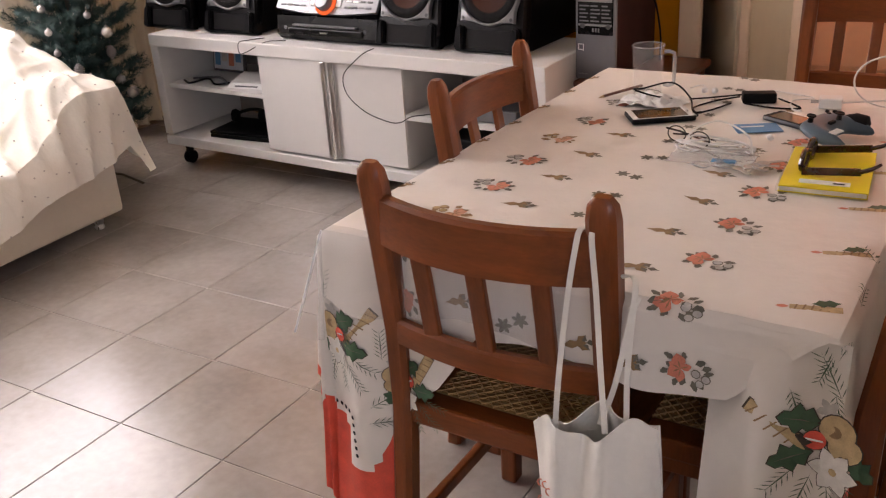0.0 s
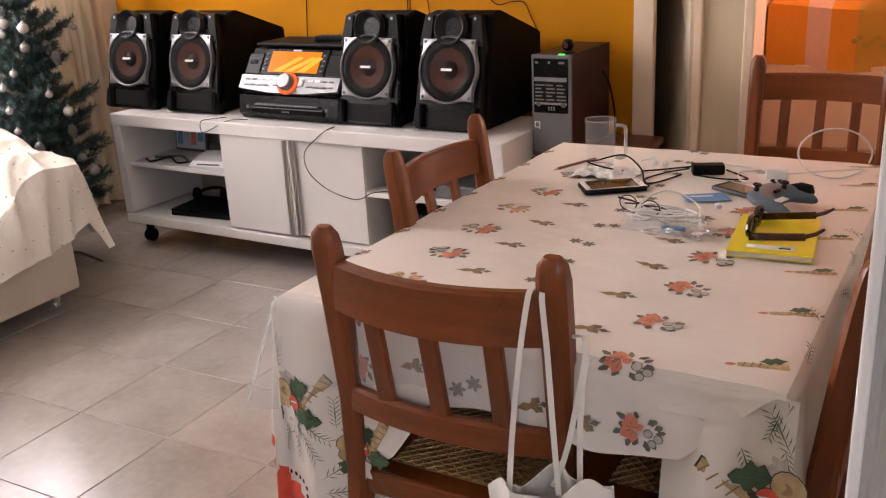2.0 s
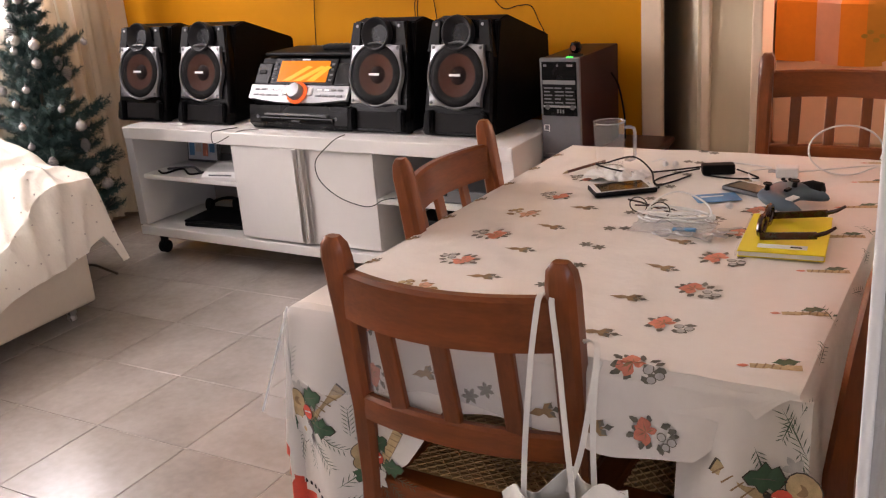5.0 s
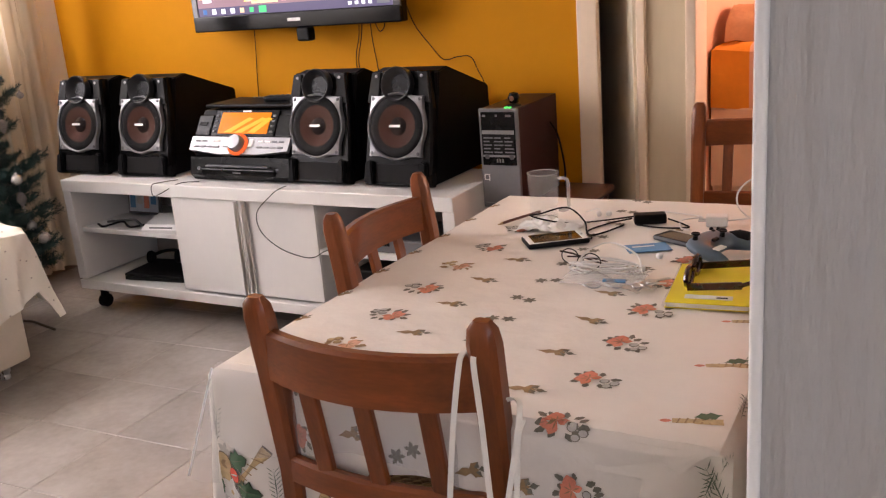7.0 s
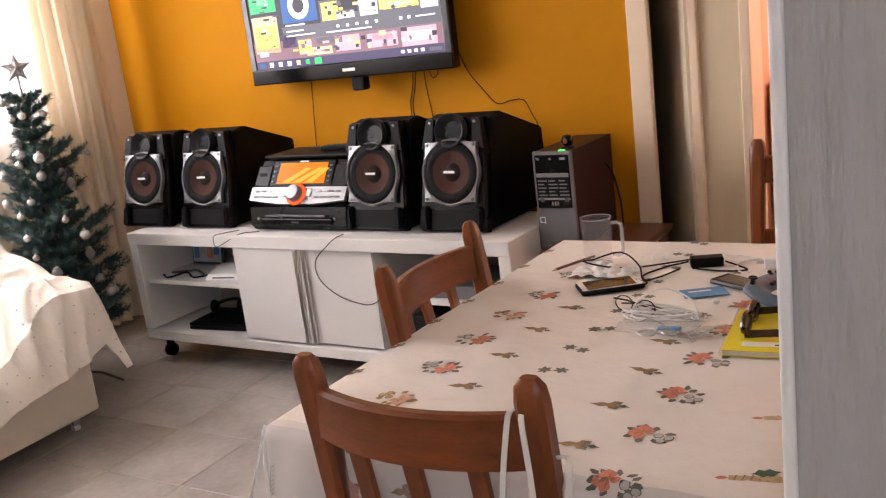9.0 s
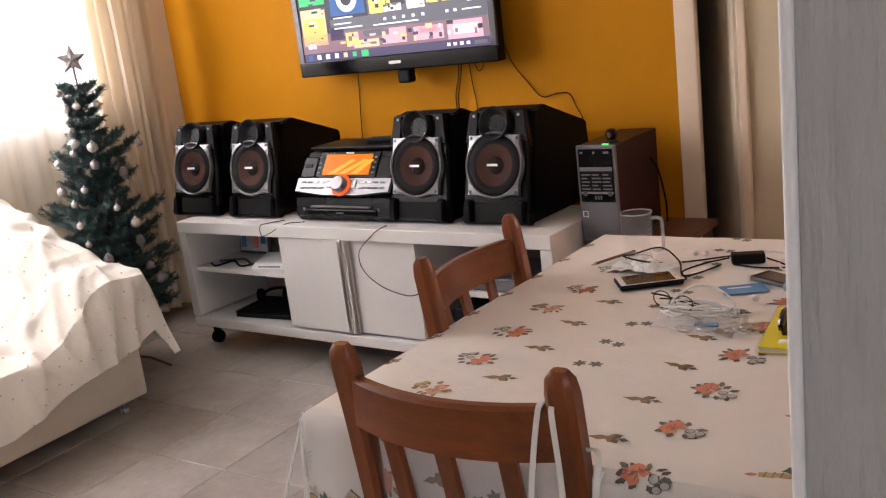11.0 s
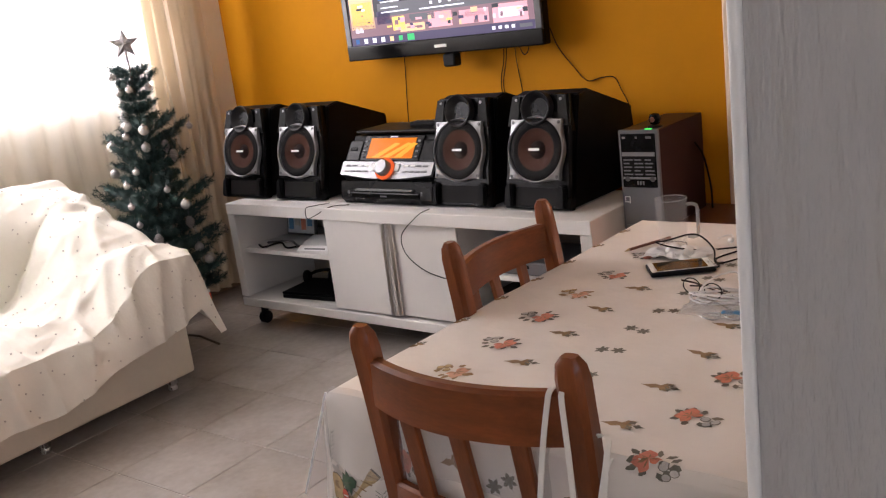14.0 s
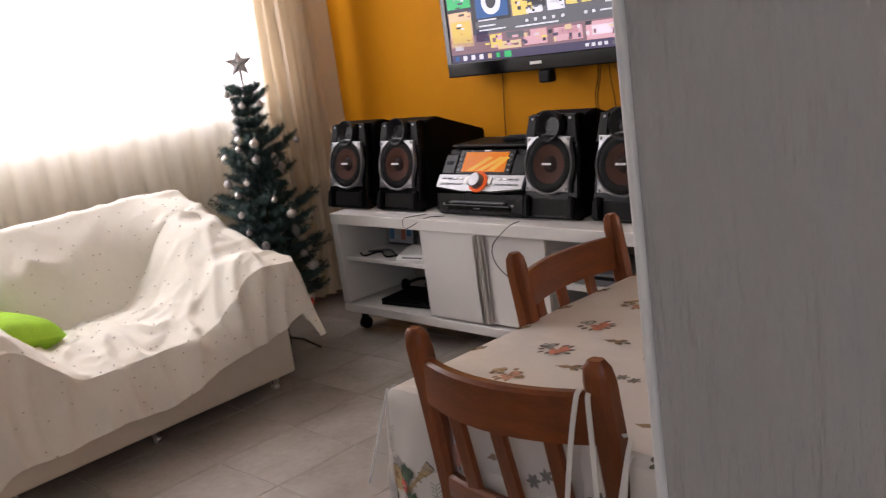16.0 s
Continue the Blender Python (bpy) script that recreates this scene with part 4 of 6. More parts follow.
print_shapes("border_dot_print", [disc(-0.895 + 0.015 * k, 1.030, 0.0046, 7) for k in range(4)] + [disc(-0.838 + 0.002 * k, 1.022 - 0.016 * k, 0.0046, 7) for k in range(6)], M["matt_black"], 0, 0)


cover_film = thing("plastic_cover", "clear glossy plastic sheet over the tablecloth's hanging edge", "table cover")
part("hanging_film", sheet(lambda a, b: cloth_point(TX0 + 0.50 * a, TY0 + 0.012 - (0.15 + 0.02 * math.sin(a * 7)) * b, 0.007 + 0.005 * noise.noise(Vector((a * 9, b * 4, 2)))), 40, 14), M["film_gloss"], cover_film, smooth=True)


def flap(a, b):
    """A stiff corner of the film that stands off the hanging cloth."""
    top = Vector((-0.890, 1.388, 0.774))
    lo = Vector((-0.957, 1.354, 0.562)) * (1 - a) + Vector((-0.905, 1.378, 0.545)) * a
    return top * (1 - b) + lo * b + Vector((0, -0.012 * math.sin(a * 3.1) * b, 0))


part("corner_flap", sheet(flap, 8, 12), M["film_gloss"], cover_film, smooth=True)
part("flap_seam", tube([flap(0, k / 10) for k in range(11)], 0.0022, 6), M["clear_seam"], cover_film, "bright folded seam of the film", True)

# ---- sofa ----
SX0, SX1, SY0, SY1 = -3.84, -2.905, 1.09, 2.44
sofa = thing("sofa", "cream leatherette two-seat sofa under a white throw", "sofa")
TURNED = pose(-2.925, 2.482, 0, 0, 0, 3.9) @ Matrix.Translation((-SX1, -SY1, 0))
sofa.matrix_basis = TURNED
part("base", boxm(SX0, SX1, SY0, SY1, 0.075, 0.36, bevel=0.015, seg=3), M["sofa"], sofa, smooth=True)
for y0, y1 in ((SY0, SY0 + 0.22), (SY1 - 0.22, SY1)):
    part("arm", boxm(SX0, SX1 - 0.05, y0 + 0.015, y1 - 0.03, 0.34, 0.560, bevel=0.07, seg=4), M["sofa"], sofa, smooth=True)
part("backrest", boxm(SX0 + 0.04, SX0 + 0.22, SY0 + 0.03, SY1 - 0.03, 0.34, 0.83, bevel=0.06, seg=4), M["sofa"], sofa, smooth=True)
part("seat_cushion", boxm(SX0 + 0.2, SX1 - 0.12, SY0 + 0.22, SY1 - 0.22, 0.35, 0.405, bevel=0.025, seg=4), M["sofa"], sofa, smooth=True)
for x in (SX1 - 0.10, SX0 + 0.08):
    for y in (SY0 + 0.07, (SY0 + SY1) / 2, SY1 - 0.06):
        part("foot", lathe([(0.018, 0.0), (0.020, 0.01), (0.016, 0.02), (0.022, 0.03), (0.022, 0.075)], Matrix.Translation((x, y, 0)), 14), M["chrome"], sofa, "turned metal foot", True)


def throw_point(u, v, lift=0.0):
    """u from the front hem over seat and back, v from beyond the far arm to beyond the near arm."""
    if v < 0.10:
        h = (0.10 - v) / 0.10
        y, drop = SY1 + 0.030 + 0.13 * h ** 0.55, 0.37 * h ** 1.5
    elif v > 0.90:
        h = (v - 0.90) / 0.10
        y, drop = SY0 - 0.035 - 0.06 * h, 0.34 * h
    else:
        h, drop = 0.0, 0.0
        y = SY1 + 0.035 - (v - 0.10) / 0.80 * (SY1 - SY0 + 0.07)
    arm = max(sstep(SY1 - 0.46, SY1 - 0.10, y), sstep(SY0 + 0.40, SY0 + 0.12, y))
    depth = SX1 - SX0
    if u < 0.20:
        t = u / 0.20
        x, k = SX1 + 0.018 + 0.065 * (1 - t) ** 0.75 * (1 - 0.4 * h * (v < 0.5)), 0.0
    elif u < 0.62:
        k = (u - 0.20) / 0.42
        x = SX1 + 0.018 - 0.61 * k
    elif u < 0.93:
        q = (u - 0.62) / 0.31
        k = 1 + q
        x = SX1 + 0.008 - 0.60 - 0.20 * q + 0.05 * math.sin(q * math.pi)
    else:
        q = (u - 0.93) / 0.07
        k = 2 + q
        x = SX1 + 0.008 - 0.80 - 0.13 * q
    if k <= 1:
        zs = 0.478 - 0.02 * k - 0.085 * (1 - min(k / 0.55, 1)) ** 2
    elif k <= 2:
        zs = 0.458 + 0.445 * (k - 1) ** 0.9
    else:
        zs = 0.903 + 0.012 * math.sin((k - 2) * 3.14) - 0.03 * (k - 2)
    za = 0.650 + 0.25 * min(max((SX1 - x - 0.20) / 0.60, 0), 1) - 0.03 * max(0.0, 0.25 - k)
    za -= 0.05 * (1 - min(max((SX1 + 0.018 - x) / 0.16, 0), 1)) ** 2 + 0.015 * sstep(SY1 - 0.12, SY1 + 0.03, y)
    z = zs + (max(za, zs) - zs) * arm
    z -= drop * (1 if k < 1.4 else 0.7)
    if u < 0.20:
        hem = 0.345 - 0.155 * min(max((v - 0.10) / 0.42, 0), 1) + 0.008 * math.sin(v * 23) - 0.13 * h ** 0.5 * (v < 0.5) - 0.07 * sstep(0.84, 0.93, v)
        if v < 0.10:
            y -= 0.035 * h * (1 - t) ** 2
        z = min(hem, z) + (z - min(hem, z)) * (1 - (1 - t) ** 1.25) + 0.010 * sstep(0.7, 1.0, t)
    n1 = noise.noise(Vector((x * 3.2 + 3, y * 3.6, z * 2)))
    n2 = noise.noise(Vector((x * 9 + 9, y * 7 + x * 6, z * 5)))
    n3 = 1 - min(1.0, 3.0 * abs(noise.noise(Vector((x * 4 + y * 5.5, y * 2.5 - x * 3, 7.7 + z)))))
    n4 = 1 - min(1.0, 3.0 * abs(noise.noise(Vector((x * 9 - y * 4, y * 8 + x * 5, 2.2 + z)))))
    w = 0.018 * n1 + 0.008 * n2 + 0.022 * n3 + 0.010 * n4 - 0.008
    w *= 1 - 0.7 * sstep(1.5, 1.9, k)
    front = 1.0 if u < 0.2 else 0.25
    return Vector((x + w * front, y + 0.25 * w * (1 if v < 0.1 else 0), max(z + w * (1 if u >= 0.2 else 0.2) + lift, 0.10)))


throw = thing("sofa_throw", "crumpled white cotton throw with small dots draped over the sofa", "throw", TURNED)
part("throw_cloth", sheet(lambda u, v: throw_point(u, v), 120, 150, 0.003), M["throw"], throw, smooth=True)
rnd = random.Random(5)
for i in range(17):
    for j in range(18):
        u, v = (i + 0.5 + rnd.uniform(-0.48, 0.48)) / 17, (j + 0.5 + rnd.uniform(-0.48, 0.48)) / 18
        p = throw_point(u, v)
        q, w = throw_point(u + 0.004, v), throw_point(u, v + 0.004)
        nn = (q - p).cross(w - p)
        if nn.length < 1e-9:
            continue
        nn.normalize()
        if nn.z < 0 and nn.x < 0:
            nn = -nn
        m = Matrix.Translation(p + nn * 0.004) @ nn.to_track_quat("Z", "Y").to_matrix().to_4x4()
        part("dot", lathe([(0.0034, -0.003), (0.0034, 0.0005), (0.0026, 0.0007)], m, 7), M["dot"], throw)
pil = thing("pillow", "lime green plush cushion on the sofa", "pillow")
bm = bmesh.new()
N = 14
for side in (1, -1):
    g = [[bm.verts.new((0.2 * (2 * i / N - 1) * (1 - 0.12 * (2 * j / N - 1) ** 2), 0.2 * (2 * j / N - 1) * (1 - 0.12 * (2 * i / N - 1) ** 2), side * 0.075 * ((1 - (2 * i / N - 1) ** 4) * (1 - (2 * j / N - 1) ** 4)) ** 0.6)) for j in range(N + 1)] for i in range(N + 1)]
    for i in range(N):
        for j in range(N):
            bm.faces.new((g[i][j], g[i + 1][j], g[i + 1][j + 1], g[i][j + 1]))
bmesh.ops.remove_doubles(bm, verts=bm.verts[:], dist=0.0005)
part("cushion", bm, M["lime"], pil, smooth=True)
pil.matrix_basis = pose(-3.30, 1.40, 0.555, -14, 8, 24)


# ---- television ----
tv = thing("television", "flat black television on the orange wall showing a computer desktop", "television")
VX0, VX1, VY, VZ = -2.937, -1.797, 3.715, 1.243
part("housing", boxm(VX0, VX1, VY, VY + 0.05, VZ, VZ + 0.70, bevel=0.008), M["tv_gloss"], tv)
part("back_cover", boxm(VX0 + 0.15, VX1 - 0.15, VY + 0.05, VY + 0.09, VZ + 0.08, VZ + 0.60, bevel=0.02), M["matt_black"], tv)
part("wall_mount", boxm(-2.55, -2.18, VY + 0.09, YB, VZ + 0.2, VZ + 0.5, bevel=0.004), M["matt_black"], tv, "dark steel wall bracket")
for x0, x1 in ((VX0, VX0 + 0.035), (VX1 - 0.035, VX1)):
    part("bezel_side", boxm(x0, x1, VY - 0.012, VY + 0.002, VZ + 0.06, VZ + 0.70, bevel=0.004), M["bezel_sheen"], tv, "glossy bezel edge, its reflection painted in as grey")
part("bezel_bottom", boxm(VX0, VX1, VY - 0.014, VY + 0.002, VZ, VZ + 0.072, bevel=0.006), M["tv_gloss"], tv)
part("bezel_top", boxm(VX0, VX1, VY - 0.012, VY + 0.002, VZ + 0.665, VZ + 0.70, bevel=0.006), M["tv_gloss"], tv)
part("badge", boxm(-2.385, -2.315, VY - 0.0155, VY - 0.013, VZ + 0.030, VZ + 0.044, bevel=0.001), M["paper"], tv, "small pale maker's badge bar")
part("sensor_box", boxm(-2.355, -2.285, VY - 0.004, VY + 0.05, VZ - 0.062, VZ - 0.001, bevel=0.010), M["matt_black"], tv, "black box hanging under the screen")
SW, SX, SZ = VX1 - VX0 - 0.07, VX0 + 0.035, VZ + 0.072
screen = part("screen", boxm(SX, SX + SW, VY - 0.006, VY - 0.001, SZ, SZ + 0.593), M["scr_dark"], tv, "lit screen with windows and icons")


def pix(x0, x1, z0, z1, key, layer=1, name="screen_patch"):
    part(name, boxm(SX + x0 * SW, SX + x1 * SW, VY - 0.006 - 0.0008 * layer, VY - 0.006, SZ + z0, SZ + z1), M[key], screen)


pix(0.0, 1.0, 0.0, 0.038, "scr_purple", 1, "taskbar")
for k, c in enumerate(("scr_blue", "scr_white", "scr_white", "scr_white", "scr_peach", "scr_green")):
    pix(0.025 + 0.052 * k, 0.047 + 0.052 * k, 0.008, 0.030, c, 2, "taskbar_icon")
pix(0.335, 0.375, 0.004, 0.034, "scr_green", 2, "taskbar_icon")
for k in range(4):
    pix(0.79 + 0.032 * k, 0.806 + 0.032 * k, 0.012, 0.026, "scr_white", 2, "tray_icon")
pix(0.925, 0.985, 0.010, 0.026, "scr_grey", 2, "clock_bar")
pix(0.0, 1.0, 0.038, 0.125, "scr_brown", 1, "wallpaper")
for x0, x1, z0, z1, c in ((0.26, 0.33, 0.055, 0.118, "scr_yellow"), (0.30, 0.44, 0.045, 0.080, "scr_peach"), (0.36, 0.50, 0.090, 0.120, "scr_grey"), (0.46, 0.59, 0.050, 0.118, "scr_pink"), (0.53, 0.58, 0.070, 0.115, "scr_peach"), (0.63, 0.78, 0.050, 0.110, "scr_pink"), (0.66, 0.76, 0.080, 0.105, "scr_brown"), (0.80, 0.97, 0.040, 0.118, "scr_pink"), (0.83, 0.95, 0.060, 0.100, "scr_white"), (0.34, 0.42, 0.060, 0.066, "scr_purple")):
    pix(x0, x1, z0, z1, c, 2)
pix(0.18, 1.0, 0.125, 0.185, "scr_grey", 1, "player_bar")
for x0, x1, z in ((0.20, 0.30, 0.160), (0.20, 0.36, 0.140), (0.42, 0.66, 0.136), (0.88, 0.97, 0.158)):
    pix(x0, x1, z, z + 0.006, "scr_white", 2, "text_bar")
for x in (0.48, 0.53, 0.58, 0.63, 0.68, 0.80, 0.84):
    pix(x, x + 0.014, 0.155, 0.168, "scr_white", 2, "player_button")
pix(0.40, 1.0, 0.185, 0.280, "scr_grey", 1, "cover_strip")
for x0, x1, z0, z1, c in ((0.41, 0.50, 0.190, 0.270, "scr_yellow"), (0.50, 0.60, 0.215, 0.272, "scr_dark"), (0.49, 0.58, 0.192, 0.222, "scr_white"), (0.61, 0.70, 0.192, 0.275, "scr_white"), (0.63, 0.68, 0.22, 0.25, "scr_dark"), (0.71, 0.90, 0.205, 0.262, "scr_yellow"), (0.74, 0.88, 0.216, 0.238, "scr_white"), (0.91, 0.99, 0.192, 0.275, "scr_white"), (0.93, 0.96, 0.20, 0.26, "scr_dark")):
    pix(x0, x1, z0, z1, c, 2, "cover_tile")
for r in range(3):
    for k in range(5):
        pix(0.42 + 0.115 * k, 0.50 + 0.115 * k, 0.298 + 0.075 * r, 0.304 + 0.075 * r, "scr_grey", 2, "text_bar")
        pix(0.42 + 0.115 * k, 0.51 + 0.115 * k, 0.312 + 0.075 * r, 0.355 + 0.075 * r, ("scr_grey", "scr_white", "scr_yellow", "scr_grey", "scr_blue")[(k + r) % 5], 2, "cover_tile")
for x0, x1, z0, z1, c in ((0.01, 0.155, 0.075, 0.245, "scr_peach"), (0.02, 0.145, 0.095, 0.20, "scr_yellow"), (0.01, 0.16, 0.262, 0.43, "scr_green"), (0.05, 0.12, 0.30, 0.37, "scr_white"), (0.19, 0.385, 0.20, 0.40, "scr_blue"), (0.19, 0.385, 0.36, 0.44, "scr_white"), (0.03, 0.08, 0.060, 0.085, "scr_white"), (0.17, 0.25, 0.09, 0.15, "scr_purple"), (0.20, 0.31, 0.187, 0.193, "scr_white")):
    pix(x0, x1, z0, z1, c, 1, "screen_patch")
rnd = random.Random(31)
for k in range(34):
    x, z0 = rnd.uniform(0.20, 0.96), rnd.uniform(0.042, 0.108)
    pix(x, x + rnd.uniform(0.008, 0.035), z0, z0 + rnd.uniform(0.005, 0.022), rnd.choice(("scr_pink", "scr_peach", "scr_brown", "scr_purple", "scr_white", "scr_yellow", "scr_brown", "scr_dark")), 3)
for k in range(40):
    x, z0 = rnd.uniform(0.41, 0.96), rnd.uniform(0.190, 0.262)
    pix(x, x + rnd.uniform(0.006, 0.026), z0, z0 + rnd.uniform(0.005, 0.020), rnd.choice(("scr_white", "scr_dark", "scr_grey", "scr_yellow", "scr_white", "scr_dark")), 3, "cover_tile")
for k in range(14):
    x, z0 = rnd.uniform(0.012, 0.14), rnd.uniform(0.08, 0.42)
    pix(x, x + rnd.uniform(0.010, 0.035), z0, z0 + rnd.uniform(0.006, 0.012), rnd.choice(("scr_white", "scr_brown", "scr_dark", "scr_purple")), 3, "text_bar")
bm = lathe([(0.062, 0), (0.062, 0.001)], pose(SX + 0.288 * SW, VY - 0.0068, SZ + 0.275, 90, 0, 0), 24)
part("round_mark", bm, M["scr_white"], screen)
bm = lathe([(0.034, 0), (0.034, 0.001)], pose(SX + 0.288 * SW, VY - 0.0080, SZ + 0.275, 90, 0, 0), 20)
part("round_mark_core", bm, M["scr_dark"], screen)


def cable(name, pts, r, mtl, label, steps=6):
    t = thing(name, label, "cable")
    part("wire", tube(smooth_path(pts, steps), r, 7), M[mtl], t, smooth=True)
    return t


YC = YB - 0.008
for pts in ([(-2.70, YC, 1.40), (-2.705, YC, 1.2), (-2.72, YC - 0.004, 1.0), (-2.74, YC - 0.01, 0.66)],
            [(-2.10, YC, 1.40), (-2.11, YC, 1.2), (-2.14, YC, 1.08), (-2.12, YC - 0.01, 0.9), (-2.10, YC - 0.02, 0.66)],
            [(-2.07, YC, 1.40), (-2.09, YC - 0.01, 1.2), (-2.12, YC - 0.012, 1.06), (-2.08, YC - 0.02, 0.9), (-2.06, YC - 0.03, 0.66)],
            [(-2.04, YC, 1.40), (-2.045, YC, 1.2), (-2.03, YC, 1.06), (-2.01, YC - 0.01, 0.9), (-2.0, YC - 0.02, 0.66)],
            [(-1.99, YC, 1.35), (-1.97, YC, 1.24), (-2.0, YC, 1.20), (-2.03, YC, 1.26)],
            [(-1.86, YC, 1.32), (-1.82, YC, 1.22), (-1.75, YC, 1.13), (-1.69, YC, 1.068), (-1.62, YC, 1.078), (-1.56, YC, 1.075), (-1.53, YC, 1.02), (-1.49, YC - 0.01, 0.93), (-1.47, YC - 0.02, 0.70)]):
    cable("wall_cable", pts, 0.0022, "rubber", "thin dark cable hanging down the orange wall")
cable("cabinet_cable", [(-2.09, 3.17, 0.651), (-2.085, 3.108, 0.650), (-2.13, 3.108, 0.62), (-2.205, 3.106, 0.55), (-2.195, 3.106, 0.47), (-2.11, 3.108, 0.405), (-2.00, 3.110, 0.375), (-1.94, 3.11, 0.38), (-1.90, 3.13, 0.402), (-1.84, 3.19, 0.402)], 0.0020, "rubber", "thin black cable looping across the cabinet doors")
cable("shelf_cable", [(-2.70, 3.20, 0.651), (-2.74, 3.14, 0.651), (-2.765, 3.106, 0.645), (-2.765, 3.104, 0.60), (-2.72, 3.106, 0.61), (-2.63, 3.13, 0.652), (-2.56, 3.18, 0.652)], 0.0018, "rubber", "thin black cable sagging over the cabinet top")

# ---- stereo ----
st = thing("stereo_system", "black and silver hi-fi stereo with orange display on the cabinet", "stereo")
S0, S1, SYF, SZ0 = -2.615, -2.100, 3.215, CT
part("lower_deck", bm_loft(bmesh.new(), [[(x, y, z) for y, z in ((SYF + 0.01, SZ0 + 0.004), (SYF - 0.015, SZ0 + 0.03), (SYF, SZ0 + 0.105), (SYF + 0.34, SZ0 + 0.105), (SYF + 0.34, SZ0 + 0.004))] for x in (S0 - 0.005, S0 + 0.03, S1 - 0.03, S1 + 0.005)]), M["gloss_black"], st)
part("disc_tray", boxm(S0 + 0.06, S1 - 0.06, SYF - 0.020, SYF + 0.02, SZ0 + 0.030, SZ0 + 0.060, bevel=0.006), M["gloss_black"], st, "gloss black disc tray")
part("tray_lip", boxm(S0 + 0.09, S1 - 0.09, SYF - 0.024, SYF + 0.0, SZ0 + 0.066, SZ0 + 0.074, bevel=0.003), M["grey_plastic"], st)
part("tray_badge", boxm(-2.38, -2.34, SYF - 0.0215, SYF - 0.019, SZ0 + 0.040, SZ0 + 0.047), M["mid_grey"], st, "small grey maker's badge bar")
for x in (S0 + 0.04, S1 - 0.055):
    part("deck_button", lathe([(0.009, 0), (0.008, 0.006)], pose(x, SYF - 0.004, SZ0 + 0.055, 78, 0, 0), 14), M["grey_plastic"], st)
part("upper_body", bm_loft(bmesh.new(), [[(x, y, z) for y, z in ((SYF + 0.02, SZ0 + 0.105), (SYF + 0.005, SZ0 + 0.125), (SYF + 0.115, SZ0 + 0.285), (SYF + 0.30, SZ0 + 0.30), (SYF + 0.34, SZ0 + 0.105))] for x in (S0 + 0.012, S1 - 0.012)]), M["matt_black"], st)
FL = pose(0, SYF + 0.004, SZ0 + 0.125, 55.5, 0, 0)  # the sloping front: y runs up it, z out of it


def SP(name, bm, m, label="", parent=st, smooth=False):
    bm.transform(FL)
    return part(name, bm, M[m], parent, label, smooth)


cxs = (S0 + S1) / 2
bm = bm_loft(bmesh.new(), [[(cxs + x, y, z) for x, y in [(-0.262, 0.005), (-0.10, -0.012), (0.10, -0.012), (0.262, 0.005), (0.262, 0.066), (-0.262, 0.066)]] for z in (-0.004, 0.012)])
panel = SP("control_panel", bm, "silver", "silver control panel with small buttons")
SP("display_surround", boxm(cxs - 0.17, cxs + 0.17, 0.070, 0.192, -0.002, 0.010, bevel=0.004), "gloss_black")
disp = SP("display", boxm(cxs - 0.130, cxs + 0.132, 0.082, 0.178, 0.009, 0.012), "display", "glowing orange display")
for k, (a, b) in enumerate(((-0.10, 0.02), (-0.04, 0.09), (0.03, 0.12))):
    bm = bm_loft(bmesh.new(), [[(cxs + a, 0.086, z), (cxs + a + 0.040, 0.086, z), (cxs + b + 0.026, 0.150, z), (cxs + b, 0.156, z)] for z in (0.012, 0.0125)])
    SP("display_streak", bm, "display_hi", parent=disp)
SP("display_badge", boxm(cxs - 0.022, cxs + 0.022, 0.181, 0.188, 0.010, 0.0115), "paper", "tiny pale maker's badge bar")
for s in (-1, 1):
    for k in range(4):
        SP("display_button", boxm(cxs + s * 0.152 - 0.008, cxs + s * 0.152 + 0.008, 0.086 + 0.024 * k, 0.096 + 0.024 * k, 0.010, 0.014, bevel=0.002), "grey_plastic")
    SP("shoulder_panel", boxm(cxs + s * 0.215 - 0.042, cxs + s * 0.215 + 0.042, 0.070, 0.170, -0.002, 0.010, bevel=0.006), "gloss_black", "gloss black shoulder panel")
    for k in range(4):
        SP("panel_button", boxm(cxs + s * (0.115 + 0.036 * k) - 0.014, cxs + s * (0.115 + 0.036 * k) + 0.014, 0.016, 0.024, 0.012, 0.016, bevel=0.002), "mid_grey", parent=panel)
        SP("panel_button", boxm(cxs + s * (0.115 + 0.036 * k) - 0.013, cxs + s * (0.115 + 0.036 * k) + 0.013, 0.042, 0.050, 0.012, 0.015, bevel=0.002), "grey_plastic" if k > 1 else "white_plastic", parent=panel)
    SP("arrow_button", boxm(cxs + s * 0.068 - 0.012, cxs + s * 0.068 + 0.012, 0.020, 0.056, 0.012, 0.017, bevel=0.004), "white_plastic", parent=panel)
SP("standby_button", boxm(cxs - 0.24, cxs - 0.20, 0.118, 0.134, 0.010, 0.014, bevel=0.002), "matt_black")
KN = Matrix.Translation((cxs + 0.002, 0.030, 0.0))
SP("knob_ring", lathe([(0.048, 0.010), (0.049, 0.022), (0.043, 0.026), (0.036, 0.020)], KN, 32, False), "ring_glow", "glowing red-orange ring round the knob", smooth=True)
SP("volume_knob", lathe([(0.036, 0.010), (0.035, 0.044), (0.030, 0.050), (0.0, 0.051)], KN, 32), "silver", "large round silver volume knob", smooth=True)
part("lid", boxm(S0 + 0.03, S1 - 0.01, SYF + 0.10, SYF + 0.33, SZ0 + 0.297, SZ0 + 0.312, bevel=0.006), M["matt_black"], st)
for k in range(9):
    part("top_button", lathe([(0.006, 0), (0.005, 0.004)], Matrix.Translation((S0 + 0.14 + 0.026 * k, SYF + 0.30, SZ0 + 0.312)), 10), M["mid_grey"], st)
